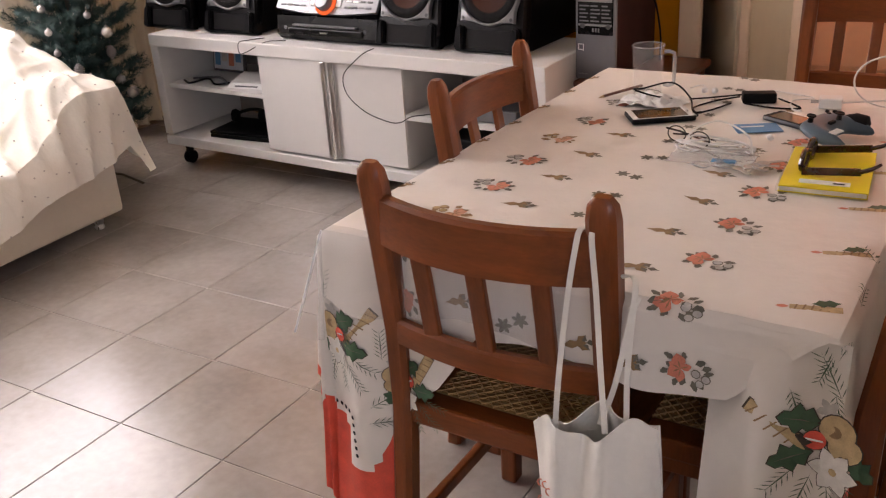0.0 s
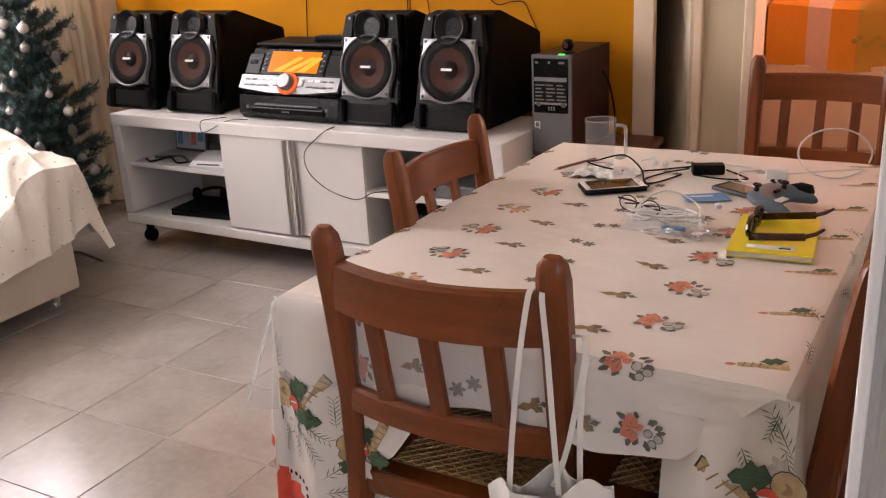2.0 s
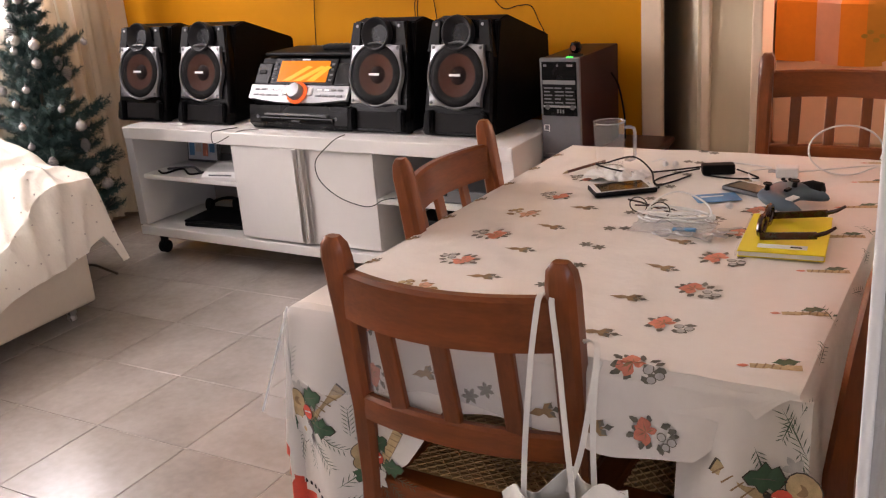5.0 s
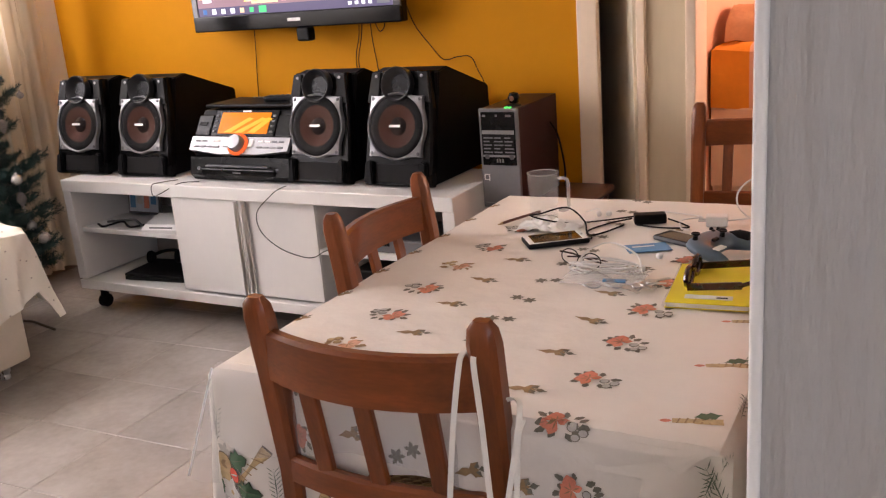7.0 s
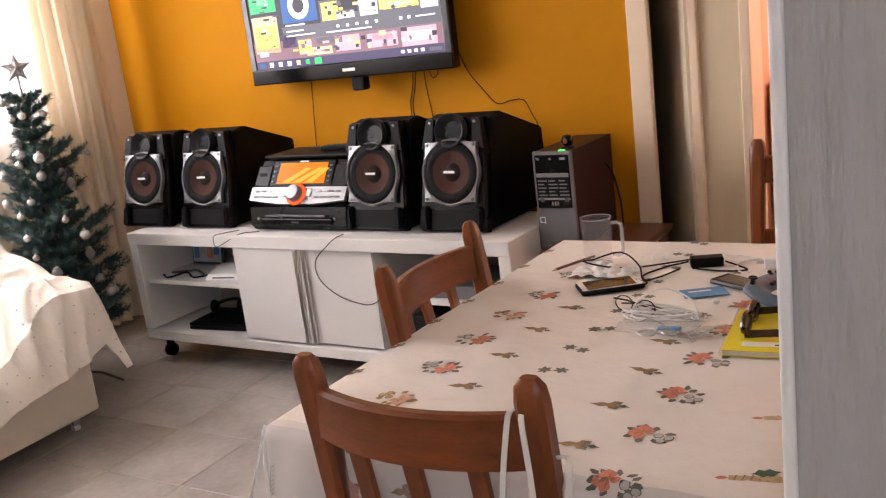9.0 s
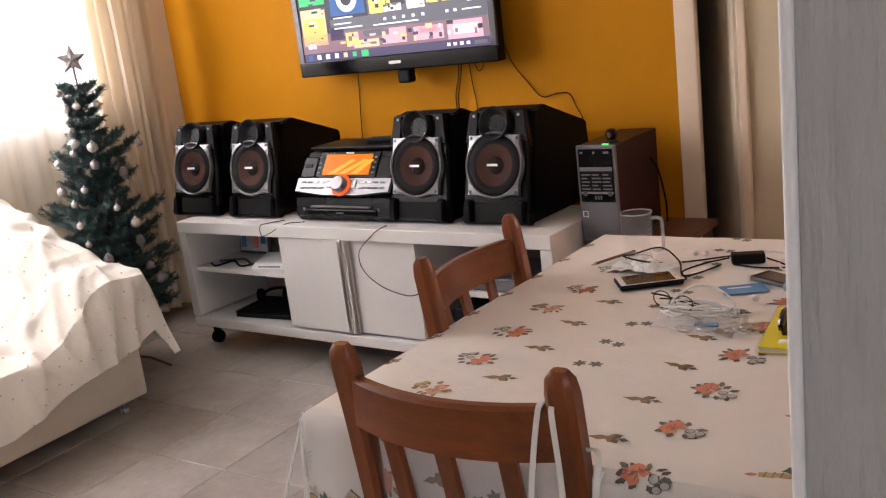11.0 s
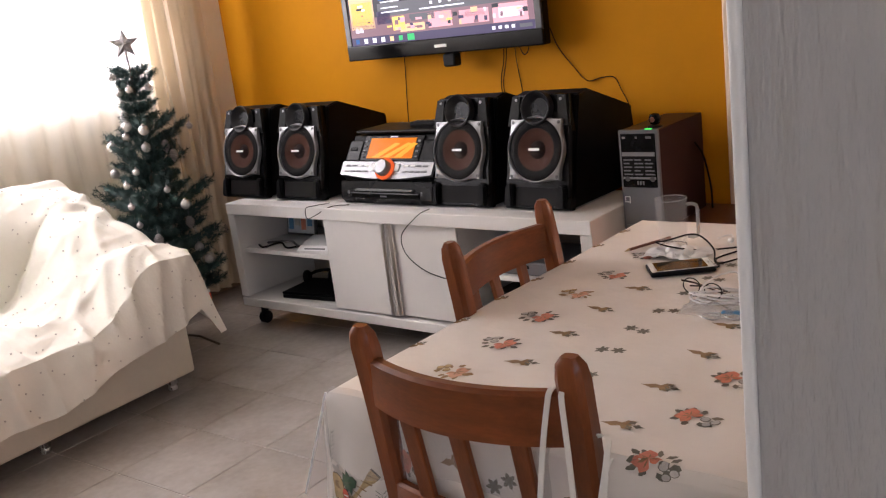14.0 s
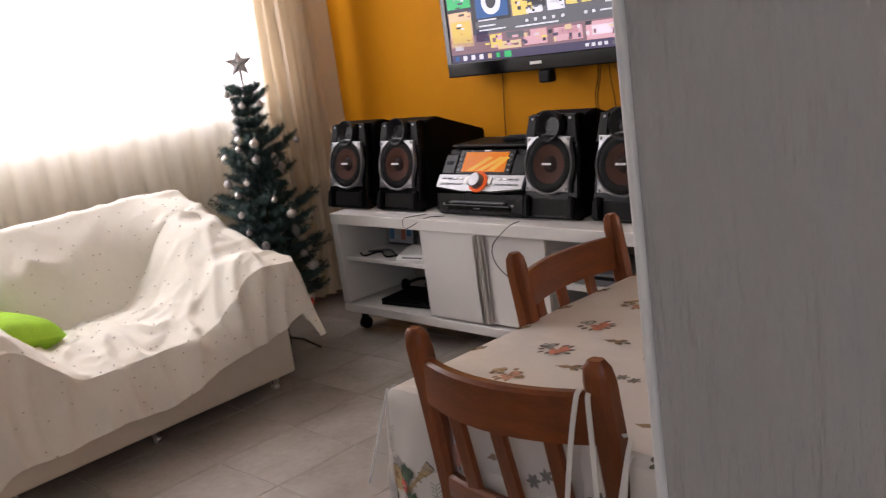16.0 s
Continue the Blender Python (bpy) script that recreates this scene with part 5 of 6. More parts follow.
rem = thing("remote_control", "long black remote control lying on the stereo", "remote control", pose(-2.22, SYF + 0.20, SZ0 + 0.3125, 0, 0, 8))
part("case", boxm(-0.10, 0.10, -0.025, 0.025, 0, 0.022, bevel=0.006), M["matt_black"], rem)
for k in range(6):
    for j in (-1, 0, 1):
        part("key", boxm(-0.085 + 0.026 * k, -0.073 + 0.026 * k, j * 0.014 - 0.004, j * 0.014 + 0.004, 0.0215, 0.0245, bevel=0.001), M["grey_plastic"], rem)

# ---- computer tower on a side table ----
PX0, PX1, PY, PZ, PT = -1.300, -1.140, 3.36, 0.552, 0.930
side = thing("side_table", "small dark red-brown wooden side table behind the dining table", "table")
part("tabletop", boxm(-1.299, -0.93, 3.33, 3.83, PZ - 0.032, PZ - 0.002, bevel=0.012, seg=3), M["wood_dark"], side, smooth=True)
for x in (-1.24, -0.97):
    for y in (3.36, 3.80):
        part("leg", bar((x, y, 0), (x, y, PZ - 0.034), 0.035, 0.035, 0.004), M["wood_dark"], side)
pc = thing("computer_tower", "dark grey computer tower with brown sides on a side table", "computer")
part("case", boxm(PX0 + 0.003, PX1 - 0.003, PY + 0.012, PY + 0.40, PZ, PT, bevel=0.004), M["pc_side"], pc, "dark brown metal case")
fascia = part("fascia", boxm(PX0, PX1, PY, PY + 0.016, PZ, PT + 0.002, bevel=0.006), M["mid_grey"], pc, "grey plastic front")
part("drive_panel", boxm(PX0 + 0.010, PX1 - 0.012, PY - 0.003, PY + 0.004, PZ + 0.165, PT - 0.012, bevel=0.003), M["gloss_black"], fascia, "black drive panel")
for z0, z1 in ((0.318, 0.333), (0.232, 0.240)):
    part("drive_slot", boxm(PX0 + 0.013, PX1 - 0.016, PY - 0.0045, PY, PZ + z0 - 0.035, PZ + z1 - 0.035, bevel=0.001), M["silver"], fascia)
for k in range(3):
    part("port", boxm(PX0 + 0.068 + 0.011 * k, PX0 + 0.074 + 0.011 * k, PY - 0.0042, PY - 0.002, PZ + 0.176, PZ + 0.190), M["mid_grey"], fascia)
    part("icon_bar", boxm(PX0 + (0.018, 0.070, 0.112)[k], PX0 + (0.030, 0.078, 0.134)[k], PY - 0.0040, PY - 0.0028, PT - 0.030, PT - 0.022), M["mid_grey"], fascia)
sticker = part("sticker", boxm(PX0 + 0.014, PX1 - 0.017, PY - 0.0040, PY - 0.0028, PZ + 0.206, PZ + 0.281), M["rubber"], fascia, "dark printed sticker between pale strips")
for r in range(5):
    for c in range(3):
        part("text_bar", boxm(PX0 + 0.018 + 0.043 * c, PX0 + 0.018 + 0.043 * c + (0.036, 0.028, 0.033, 0.024, 0.038)[(r + 2 * c) % 5], PY - 0.0046, PY - 0.0038, PZ + 0.213 + 0.0135 * r, PZ + 0.218 + 0.0135 * r), M["mid_grey"], sticker)
for x in (PX0 + 0.03, PX1 - 0.03):
    part("round_button", lathe([(0.010, 0), (0.009, 0.004)], pose(x, PY - 0.002, PZ + 0.198, 90, 0, 0), 14), M["grey_plastic"], fascia)
mk = bmesh.new()
for x0, x1, z0, z1 in ((0.012, 0.034, 0.128, 0.131), (0.012, 0.034, 0.108, 0.111), (0.012, 0.015, 0.108, 0.131), (0.031, 0.034, 0.104, 0.131)):
    bm_box(mk, PX0 + x0, PX0 + x1, PY - 0.0015, PY + 0.002, PZ + z0, PZ + z1)
part("square_mark", mk, M["paper"], fascia, "pale square emblem outline")
part("text_bar", boxm(PX0 + 0.012, PX0 + 0.05, PY - 0.001, PY + 0.002, PZ + 0.018, PZ + 0.022), M["silver"], fascia)
part("power_lamp", boxm(PX1 - 0.052, PX1 - 0.026, PY + 0.001, PY + 0.010, PT + 0.001, PT + 0.006, bevel=0.001), M["led"], fascia, "green glowing power lamp")
wc = thing("webcam", "small round black webcam standing on the computer tower", "webcam", pose(PX1 - 0.035, PY + 0.055, PT + 0.002))
part("foot", lathe([(0.028, 0), (0.026, 0.006), (0.008, 0.010)], None, 18), M["matt_black"], wc)
part("head", lathe([(0.0, -0.022), (0.016, -0.018), (0.023, 0.0), (0.016, 0.018), (0.0, 0.022)], pose(0, 0, 0.030), 18), M["gloss_black"], wc, smooth=True)
part("lens", lathe([(0.010, 0), (0.008, 0.004)], pose(0, -0.021, 0.030, 90, 0, 0), 14), M["wood_dark"], wc)
cable("computer_cable", [(PX1 + 0.006, PY + 0.30, PT - 0.10), (PX1 + 0.02, PY + 0.34, PT - 0.16), (PX1 + 0.035, PY + 0.36, PT - 0.28), (PX1 + 0.03, PY + 0.38, PZ)], 0.004, "rubber", "black cable behind the computer tower")

# ---- in the cabinet bays ----
fr = thing("framed_print", "small pale picture leaning in the cabinet's upper bay", "picture", pose(-3.165, 3.42, 0.415, -8, 0, 0))
part("frame", boxm(-0.105, 0.105, -0.008, 0.008, 0.0, 0.15, bevel=0.003), M["grey_plastic"], fr)
part("sheet", boxm(-0.095, 0.095, -0.011, -0.0075, 0.012, 0.138), M["scr_paper"], fr, "pale blue and white print")
for k in range(4):
    part("print_block", boxm(-0.085 + 0.045 * k, -0.052 + 0.045 * k, -0.0125, -0.010, 0.03 + 0.02 * (k % 2), 0.11), M[("blue", "greyprint", "coral", "blue")[k]], fr)
ro = thing("router", "white plastic router lying on the cabinet shelf", "router", pose(-2.86, 3.26, 0.4145, 0, 0, 10))
part("shell", bm_loft(bmesh.new(), [[(-0.10, -0.07, 0), (0.10, -0.07, 0), (0.10, 0.07, 0), (-0.10, 0.07, 0)], [(-0.09, -0.055, 0.022), (0.09, -0.055, 0.022), (0.09, 0.065, 0.045), (-0.09, 0.065, 0.045)]]), M["white_plastic"], ro)
part("vent_strip", boxm(-0.06, 0.06, -0.066, -0.060, 0.006, 0.012), M["mid_grey"], ro)
cable("shelf_lead", [(-3.25, 3.20, 0.4195), (-3.18, 3.17, 0.4195), (-3.11, 3.22, 0.433), (-3.03, 3.19, 0.4195), (-2.98, 3.27, 0.4195), (-2.98, 3.37, 0.4195)], 0.005, "rubber", "tangled black lead on the cabinet shelf")
cable("shelf_lead", [(-3.23, 3.24, 0.4205), (-3.13, 3.26, 0.428), (-3.05, 3.24, 0.438), (-2.99, 3.22, 0.422)], 0.006, "grey_plastic", "short grey lead on the cabinet shelf")
bx = thing("laptop", "closed black laptop lying in the cabinet's lower bay", "laptop", pose(-2.95, 3.31, 0.1625, 0, 0, 6))
part("lower_half", boxm(-0.17, 0.17, -0.12, 0.12, 0.0, 0.018, bevel=0.004), M["matt_black"], bx)
part("lid", boxm(-0.17, 0.17, -0.12, 0.12, 0.019, 0.032, bevel=0.004), M["black"], bx)
hp = thing("headphones", "black headphones on the closed laptop", "headphones", pose(-3.02, 3.36, 0.2265, 8, 0, 20))
part("band", tube([(0.07 * math.cos(a), 0.075 * math.sin(a), 0) for a in (math.pi * k / 14 for k in range(15))], 0.008, 8), M["rubber"], hp, smooth=True)
for s in (-1, 1):
    part("ear_cup", lathe([(0.030, -0.012), (0.032, 0.0), (0.024, 0.014)], pose(s * 0.07, 0, 0, 0, 90, 0), 18), M["rubber"], hp, smooth=True)
vc = thing("video_player", "silver-black video player in the cabinet's open bay", "video player", pose(-1.64, 3.28, 0.3995))
part("case", boxm(-0.19, 0.19, -0.11, 0.18, 0, 0.055, bevel=0.004), M["grey_plastic"], vc)
part("front", boxm(-0.19, 0.19, -0.116, -0.108, 0.004, 0.052, bevel=0.003), M["mid_grey"], vc)
part("slot", boxm(-0.14, 0.02, -0.118, -0.114, 0.030, 0.044), M["matt_black"], vc)
bk = thing("storage_box", "black storage box in the cabinet's lower open bay", "box", pose(-1.64, 3.31, 0.1625))
part("shell", boxm(-0.18, 0.18, -0.12, 0.15, 0, 0.15, bevel=0.008), M["matt_black"], bk)
part("front_label", boxm(-0.12, 0.02, -0.1225, -0.119, 0.05, 0.10), M["mid_grey"], bk)


# ---- christmas tree ----
TRX, TRY = -3.45, 2.80
tree = thing("christmas_tree", "dark green artificial christmas tree hung with silver baubles", "christmas tree", pose(TRX, TRY, 0))
part("trunk", tube([(0, 0, 0.02), (0, 0, 0.7), (0.004, 0, 1.38)], [0.014, 0.011, 0.004], 8), M["trunk"], tree)
for k in range(3):
    a = 2.1 * k + 0.4
    part("stand_leg", tube([(0, 0, 0.06), (0.09 * math.cos(a), 0.09 * math.sin(a), 0.05), (0.19 * math.cos(a), 0.19 * math.sin(a), 0.006)], 0.006, 6), M["trunk"], tree)
rnd = random.Random(21)
verts, faces = [], []


def needle(p, d, l, w, side):
    i = len(verts)
    verts.extend((p - side * w, p + side * w, p + d * l))
    faces.append((i, i + 1, i + 2))


def bough(p0, d, length):
    """A drooping bough with needles all round."""
    n = max(4, int(length / 0.0085))
    for k in range(n):
        t = k / n
        p = p0 + d * (length * t) + Vector((0, 0, -0.10 * length * math.sin(t * 2.6) + 0.05 * length * t))
        for j in range(10):
            a = rnd.uniform(0, 6.283)
            u = d.orthogonal().normalized()
            w = d.cross(u)
            out = (u * math.cos(a) + w * math.sin(a) + d * rnd.uniform(0.3, 0.9)).normalized()
            needle(p, out, rnd.uniform(0.026, 0.048) * (1.05 - 0.4 * t), 0.0018, out.cross(d).normalized())


tips = []
z = 0.30
while z < 1.36:
    k = (z - 0.30) / 1.08
    reach = (0.30 * (1 - k) ** 0.72 + 0.035 + 0.035 * math.sin(k * 22)) * (0.7 + 0.3 * sstep(0.0, 0.16, k))
    count = int(12 - 6 * k)
    off = rnd.uniform(0, 6.28)
    for j in range(count):
        a = off + 6.283 * j / count + rnd.uniform(-0.25, 0.25)
        r = reach * rnd.uniform(0.62, 1.2)
        d = Vector((math.cos(a), math.sin(a), 0.28 + 0.5 * k)).normalized()
        base = Vector((0, 0, z - 0.03))
        bough(base + d * 0.02, d, r)
        for s in (-1, 1):
            for q in (0.45, 0.72):
                e = (d + Vector((-math.sin(a), math.cos(a), 0)) * s * 0.8).normalized()
                bough(base + d * r * q, e, r * 0.38 * (1.2 - q * 0.5))
        tips.append((base + d * r, a))
    z += 0.070 - 0.020 * k
me = bpy.data.meshes.new("crown")
me.from_pydata([tuple(v) for v in verts], [], faces)
me.materials.append(M["pine"])
crown = new("crown", me)
crown.parent = tree
st_pts = []
for k in range(10):
    a = math.pi / 2 + math.pi * k / 5
    r = 0.072 if k % 2 == 0 else 0.030
    st_pts.append((r * math.cos(a), r * math.sin(a)))
star = thing("tree_star", "silver glitter star on top of the christmas tree", "star", pose(TRX, TRY, 1.462, 90, 0, 57))
bm = bmesh.new()
mid = [bm.verts.new((0, 0, s * 0.012)) for s in (-1, 1)]
rim = [bm.verts.new((x, y, 0)) for x, y in st_pts]
for k in range(10):
    bm.faces.new((mid[1], rim[k], rim[(k + 1) % 10]))
    bm.faces.new((mid[0], rim[(k + 1) % 10], rim[k]))
part("star_body", bm, M["glitter"], star)
part("socket", tube([(0, -0.02, 0), (0, -0.085, 0)], 0.007, 8), M["glitter"], star)


def bauble(r, mtl, label, name="bauble"):
    t = thing(name, label, "ornament", group="tree ornaments")
    part("ball", lathe([(r * math.sin(math.pi * k / 12), -r * math.cos(math.pi * k / 12) - r - 0.012) for k in range(13)], None, 18), M[mtl], t, smooth=True)
    part("cap", lathe([(r * 0.26, -0.018), (r * 0.26, -0.008), (0.002, -0.006)], None, 10), M["glitter"], t)
    part("loop", tube([(0, 0, -0.008), (0.001, 0, 0.012)], 0.0008, 4), M["silver"], t)
    return t


def cone_ornament():
    t = thing("pine_cone_ornament", "frosted silver pine cone hanging on the tree", "ornament", group="tree ornaments")
    for k in range(7):
        h = k / 6
        r = 0.021 * math.sin(math.pi * (0.18 + 0.74 * h)) + 0.003
        part("scale_ring", lathe([(r * 0.4, -0.014 - 0.05 * h), (r, -0.020 - 0.05 * h), (r * 0.5, -0.024 - 0.05 * h)], None, 10), M["glitter"], t)
    part("loop", tube([(0, 0, -0.014), (0.001, 0, 0.022)], 0.0008, 4), M["silver"], t)
    return t


def figure_ornament():
    t = thing("red_ornament", "small red and white ornament hanging on the tree", "ornament", group="tree ornaments")
    part("body", lathe([(0.004, -0.070), (0.012, -0.062), (0.010, -0.035), (0.006, -0.030)], None, 12), M["red"], t, smooth=True)
    part("head", lathe([(0.009 * math.sin(math.pi * k / 8), -0.022 - 0.009 * math.cos(math.pi * k / 8)) for k in range(9)], None, 12), M["paper"], t, smooth=True)
    part("loop", tube([(0, 0, -0.014), (0.001, 0, 0.02)], 0.0008, 4), M["silver"], t)
    return t


kinds = [bauble(0.017, "bauble", "small shiny silver bauble on the tree"), bauble(0.024, "bauble", "large shiny silver bauble on the tree"), bauble(0.015, "glitter", "small frosted silver bauble on the tree"), cone_ornament(), figure_ornament(), bauble(0.022, "glitter", "large frosted silver bauble on the tree")]
used = set()
pick = [t for t in tips if -3.0 < ((t[1] + math.pi) % (2 * math.pi) - math.pi) < 0.9]
rnd.shuffle(pick)
for n, (p, a) in enumerate([t for t in pick if math.hypot(t[0].x, t[0].y) < 0.36][:44]):
    k = (0, 2, 1, 0, 3, 0, 2, 5, 0, 1, 2, 3, 0, 5, 4, 0)[n % 16]
    q = Vector((TRX, TRY, 0)) + p + Vector((0, 0, -0.012))
    q.x, q.y = TRX + p.x * 1.04, TRY + p.y * 1.04
    if k in used:
        copy_thing(kinds[k], pose(q.x, q.y, q.z, 0, 0, rnd.uniform(0, 360)))
    else:
        kinds[k].matrix_basis = pose(q.x, q.y, q.z)
        used.add(k)


# ---- on the table ----
TT = TZ + 0.0025
mug = thing("mug", "clear plastic mug with handle standing on the tablecloth", "mug", pose(-0.682, 2.468, TT))
part("cup", lathe([(0.0, 0.001), (0.034, 0.001), (0.037, 0.004), (0.041, 0.128), (0.0385, 0.128), (0.0345, 0.007), (0.0, 0.006)], None, 36, False), M["clear"], mug, smooth=True)
part("lip", tube([(0.040 * math.cos(a), 0.040 * math.sin(a), 0.128) for a in (6.2832 * k / 32 for k in range(33))], 0.0014, 6), M["clear_edge"], mug, smooth=True)
part("base_ring", tube([(0.034 * math.cos(a), 0.034 * math.sin(a), 0.004) for a in (6.2832 * k / 32 for k in range(33))], 0.0016, 6), M["clear_edge"], mug, smooth=True)
part("handle", tube([(0.040, 0.0, 0.112), (0.052, 0, 0.114), (0.064, 0, 0.110), (0.066, 0, 0.10), (0.066, 0, 0.04), (0.064, 0, 0.030), (0.052, 0, 0.026), (0.039, 0, 0.028)], 0.0048, 8), M["clear_edge"], mug, smooth=True, at=pose(0, 0, 0, 0, 0, 12))
pen = thing("pencil", "dark pencil lying on the tablecloth", "pencil")
part("shaft", tube([(-0.775, 2.40, TT + 0.004), (-0.722, 2.535, TT + 0.004)], 0.0038, 6), M["wood_dark"], pen)
part("tip", tube([(-0.775, 2.40, TT + 0.004), (-0.781, 2.385, TT + 0.003)], [0.0038, 0.0006], 6), M["tan"], pen)
rnd = random.Random(8)


def crumple(name, label, cat, x, y, rx, ry, h, mtl, seed):
    t = thing(name, label, cat, pose(x, y, TT))

    def f(u, v):
        a, b = 2 * u - 1, 2 * v - 1
        e = max(0.0, 1 - (a * a + b * b) * 0.5)
        q = abs(noise.noise(Vector((a * 2 + seed, b * 2, 0)))) + 0.3 * abs(noise.noise(Vector((a * 5 + seed, b * 5, 2))))
        return Vector((a * rx * (1 + 0.2 * noise.noise(Vector((b * 2, seed, 0)))), b * ry * (1 + 0.2 * noise.noise(Vector((a * 2, seed, 5)))), 0.002 + h * q * e * 1.6))

    part("film", sheet(f, 26, 26, 0.0008), M[mtl], t, smooth=False)
    return t


crumple("tissue", "crumpled white tissue lying on the tablecloth", "tissue", -0.640, 2.405, 0.080, 0.055, 0.020, "paper", 1.0)
crumple("plastic_bag", "crumpled clear plastic bag on the tablecloth", "bag", -0.375, 2.050, 0.085, 0.060, 0.014, "film_gloss", 4.0)


def phone(name, label, x, y, rot, l, w, h, body, glassm, rim):
    t = thing(name, label, "phone", pose(x, y, TT, 0, 0, rot))
    part("body", boxm(-l / 2, l / 2, -w / 2, w / 2, 0, h, bevel=0.0042, seg=3), M[body], t, smooth=True)
    part("rim", boxm(-l / 2 + 0.003, l / 2 - 0.003, -w / 2 + 0.003, w / 2 - 0.003, h - 0.002, h + 0.0006, bevel=0.0006), M[rim], t, "pale front edge")
    part("screen", boxm(-l / 2 + 0.016, l / 2 - 0.018, -w / 2 + 0.006, w / 2 - 0.006, h, h + 0.0012), M[glassm], t, "dark glass screen")
    part("speaker_slot", boxm(l / 2 - 0.011, l / 2 - 0.009, -0.006, 0.006, h, h + 0.0012), M["grey_plastic"], t)
    return t


phone("smartphone", "white-faced smartphone in a black case on the tablecloth", -0.578, 2.278, 36, 0.152, 0.082, 0.013, "matt_black", "screen_off", "white_plastic")
phone("smartphone", "dark smartphone leaning by the game controller", -0.292, 2.350, -28, 0.118, 0.062, 0.011, "grey_plastic", "glass_warm_sheen", "matt_black")
nb = thing("notebook", "yellow plastic-covered notebook lying on the table", "notebook", pose(-0.146, 2.036, TT, 0, 0, 6))
part("page_block", boxm(-0.076, 0.076, -0.118, 0.118, 0.0015, 0.0105), M["paper"], nb)
part("back_cover", boxm(-0.078, 0.078, -0.120, 0.120, 0.0, 0.0016), M["yellow"], nb)
part("front_cover", boxm(-0.078, 0.078, -0.120, 0.120, 0.0105, 0.0125, bevel=0.0006), M["yellow"], nb)
part("label", boxm(-0.045, 0.045, -0.096, -0.074, 0.0125, 0.0132), M["paper"], nb, "white paper label")
part("label_text_bar", boxm(0.015, 0.036, -0.090, -0.084, 0.0131, 0.0136), M["matt_black"], nb)
part("plastic_sleeve", boxm(-0.083, -0.0785, -0.120, 0.120, 0.0, 0.010, bevel=0.001), M["film"], nb)
gl = thing("sunglasses", "dark brown sunglasses lying on the notebook", "glasses", pose(-0.128, 2.052, TT + 0.0135 + 0.0405, 0, 180, 92))
for s in (-1, 1):
    part("rim", tube([(s * 0.036 + 0.030 * math.cos(a) * (1 + 0.12 * math.cos(2 * a)), 0.062, 0.022 + 0.018 * math.sin(a)) for a in (6.2832 * k / 20 for k in range(21))], 0.0056, 6), M["tort"], gl, smooth=True)
    part("lens", bm_loft(bmesh.new(), [[(s * 0.036 + 0.029 * math.cos(a), y, 0.022 + 0.017 * math.sin(a)) for a in (6.2832 * k / 20 for k in range(20))] for y in (0.061, 0.0625)]), M["tort"], gl, "dark lens")
    part("temple", bar((s * 0.070, 0.060, 0.034), (s * 0.074, -0.045, 0.022), 0.0042, 0.015, 0.001, (1, 0, 0)), M["tort"], gl)
    part("temple_tip", tube([(s * 0.074, -0.043, 0.022), (s * 0.073, -0.062, 0.015), (s * 0.070, -0.078, 0.004)], [0.005, 0.0045, 0.003], 6), M["tort"], gl, smooth=True)
part("bridge", tube([(-0.010, 0.062, 0.030), (0, 0.064, 0.034), (0.010, 0.062, 0.030)], 0.0035, 6), M["tort"], gl)

gc = thing("game_controller", "steel-blue game controller with black grips on the table", "game controller", pose(-0.200, 2.255, TT + 0.001, 6, 0, 72))
bm = bmesh.new()
rings = []
for k in range(25):
    x = -0.078 + 0.156 * k / 24
    q = abs(x) / 0.078
    front = -0.030 - 0.055 * math.exp(-((q - 0.80) / 0.22) ** 2) * (1 if q < 1.0 else 1)
    back = 0.042 - 0.012 * q ** 2
    th = 0.019 * math.sqrt(max(0.02, 1 - q ** 4))
    cy, ry = (front + back) / 2, (back - front) / 2 * math.sqrt(max(0.04, 1 - q ** 6))
    rings.append([(x, cy + ry * math.cos(a), 0.026 + th * math.sin(a) + 0.004 * math.cos(a)) for a in (6.2832 * j / 18 for j in range(18))])
part("shell", bm_loft(bm, rings), M["steel_blue"], gc, smooth=True)
part("grip", lathe([(0.0, -0.03), (0.016, -0.024), (0.021, 0.0), (0.016, 0.024), (0.0, 0.03)], pose(0.066, -0.03, 0.030, 80, 0, 12), 16), M["rubber"], gc, "black rubber grip", True)
for x, y in ((-0.042, 0.018), (0.020, -0.012)):
    s = part("stick", lathe([(0.006, 0.0), (0.005, 0.010), (0.010, 0.013), (0.009, 0.016), (0.004, 0.0145)], pose(x, y, 0.043), 16), M["matt_black"], gc, smooth=True)
part("direction_pad", boxm(-0.026, -0.006, -0.020, -0.012, 0.043, 0.049, bevel=0.001), M["matt_black"], gc)
for k in range(4):
    part("button", lathe([(0.005, 0), (0.004, 0.005)], pose(0.044 + 0.011 * math.cos(1.57 * k), 0.018 + 0.011 * math.sin(1.57 * k), 0.042), 12), M["matt_black"], gc)
for k in range(5):
    part("stripe", boxm(-0.060 + 0.007 * k, -0.057 + 0.007 * k, -0.052, -0.036, 0.0395, 0.0425), M["white_plastic"], gc)

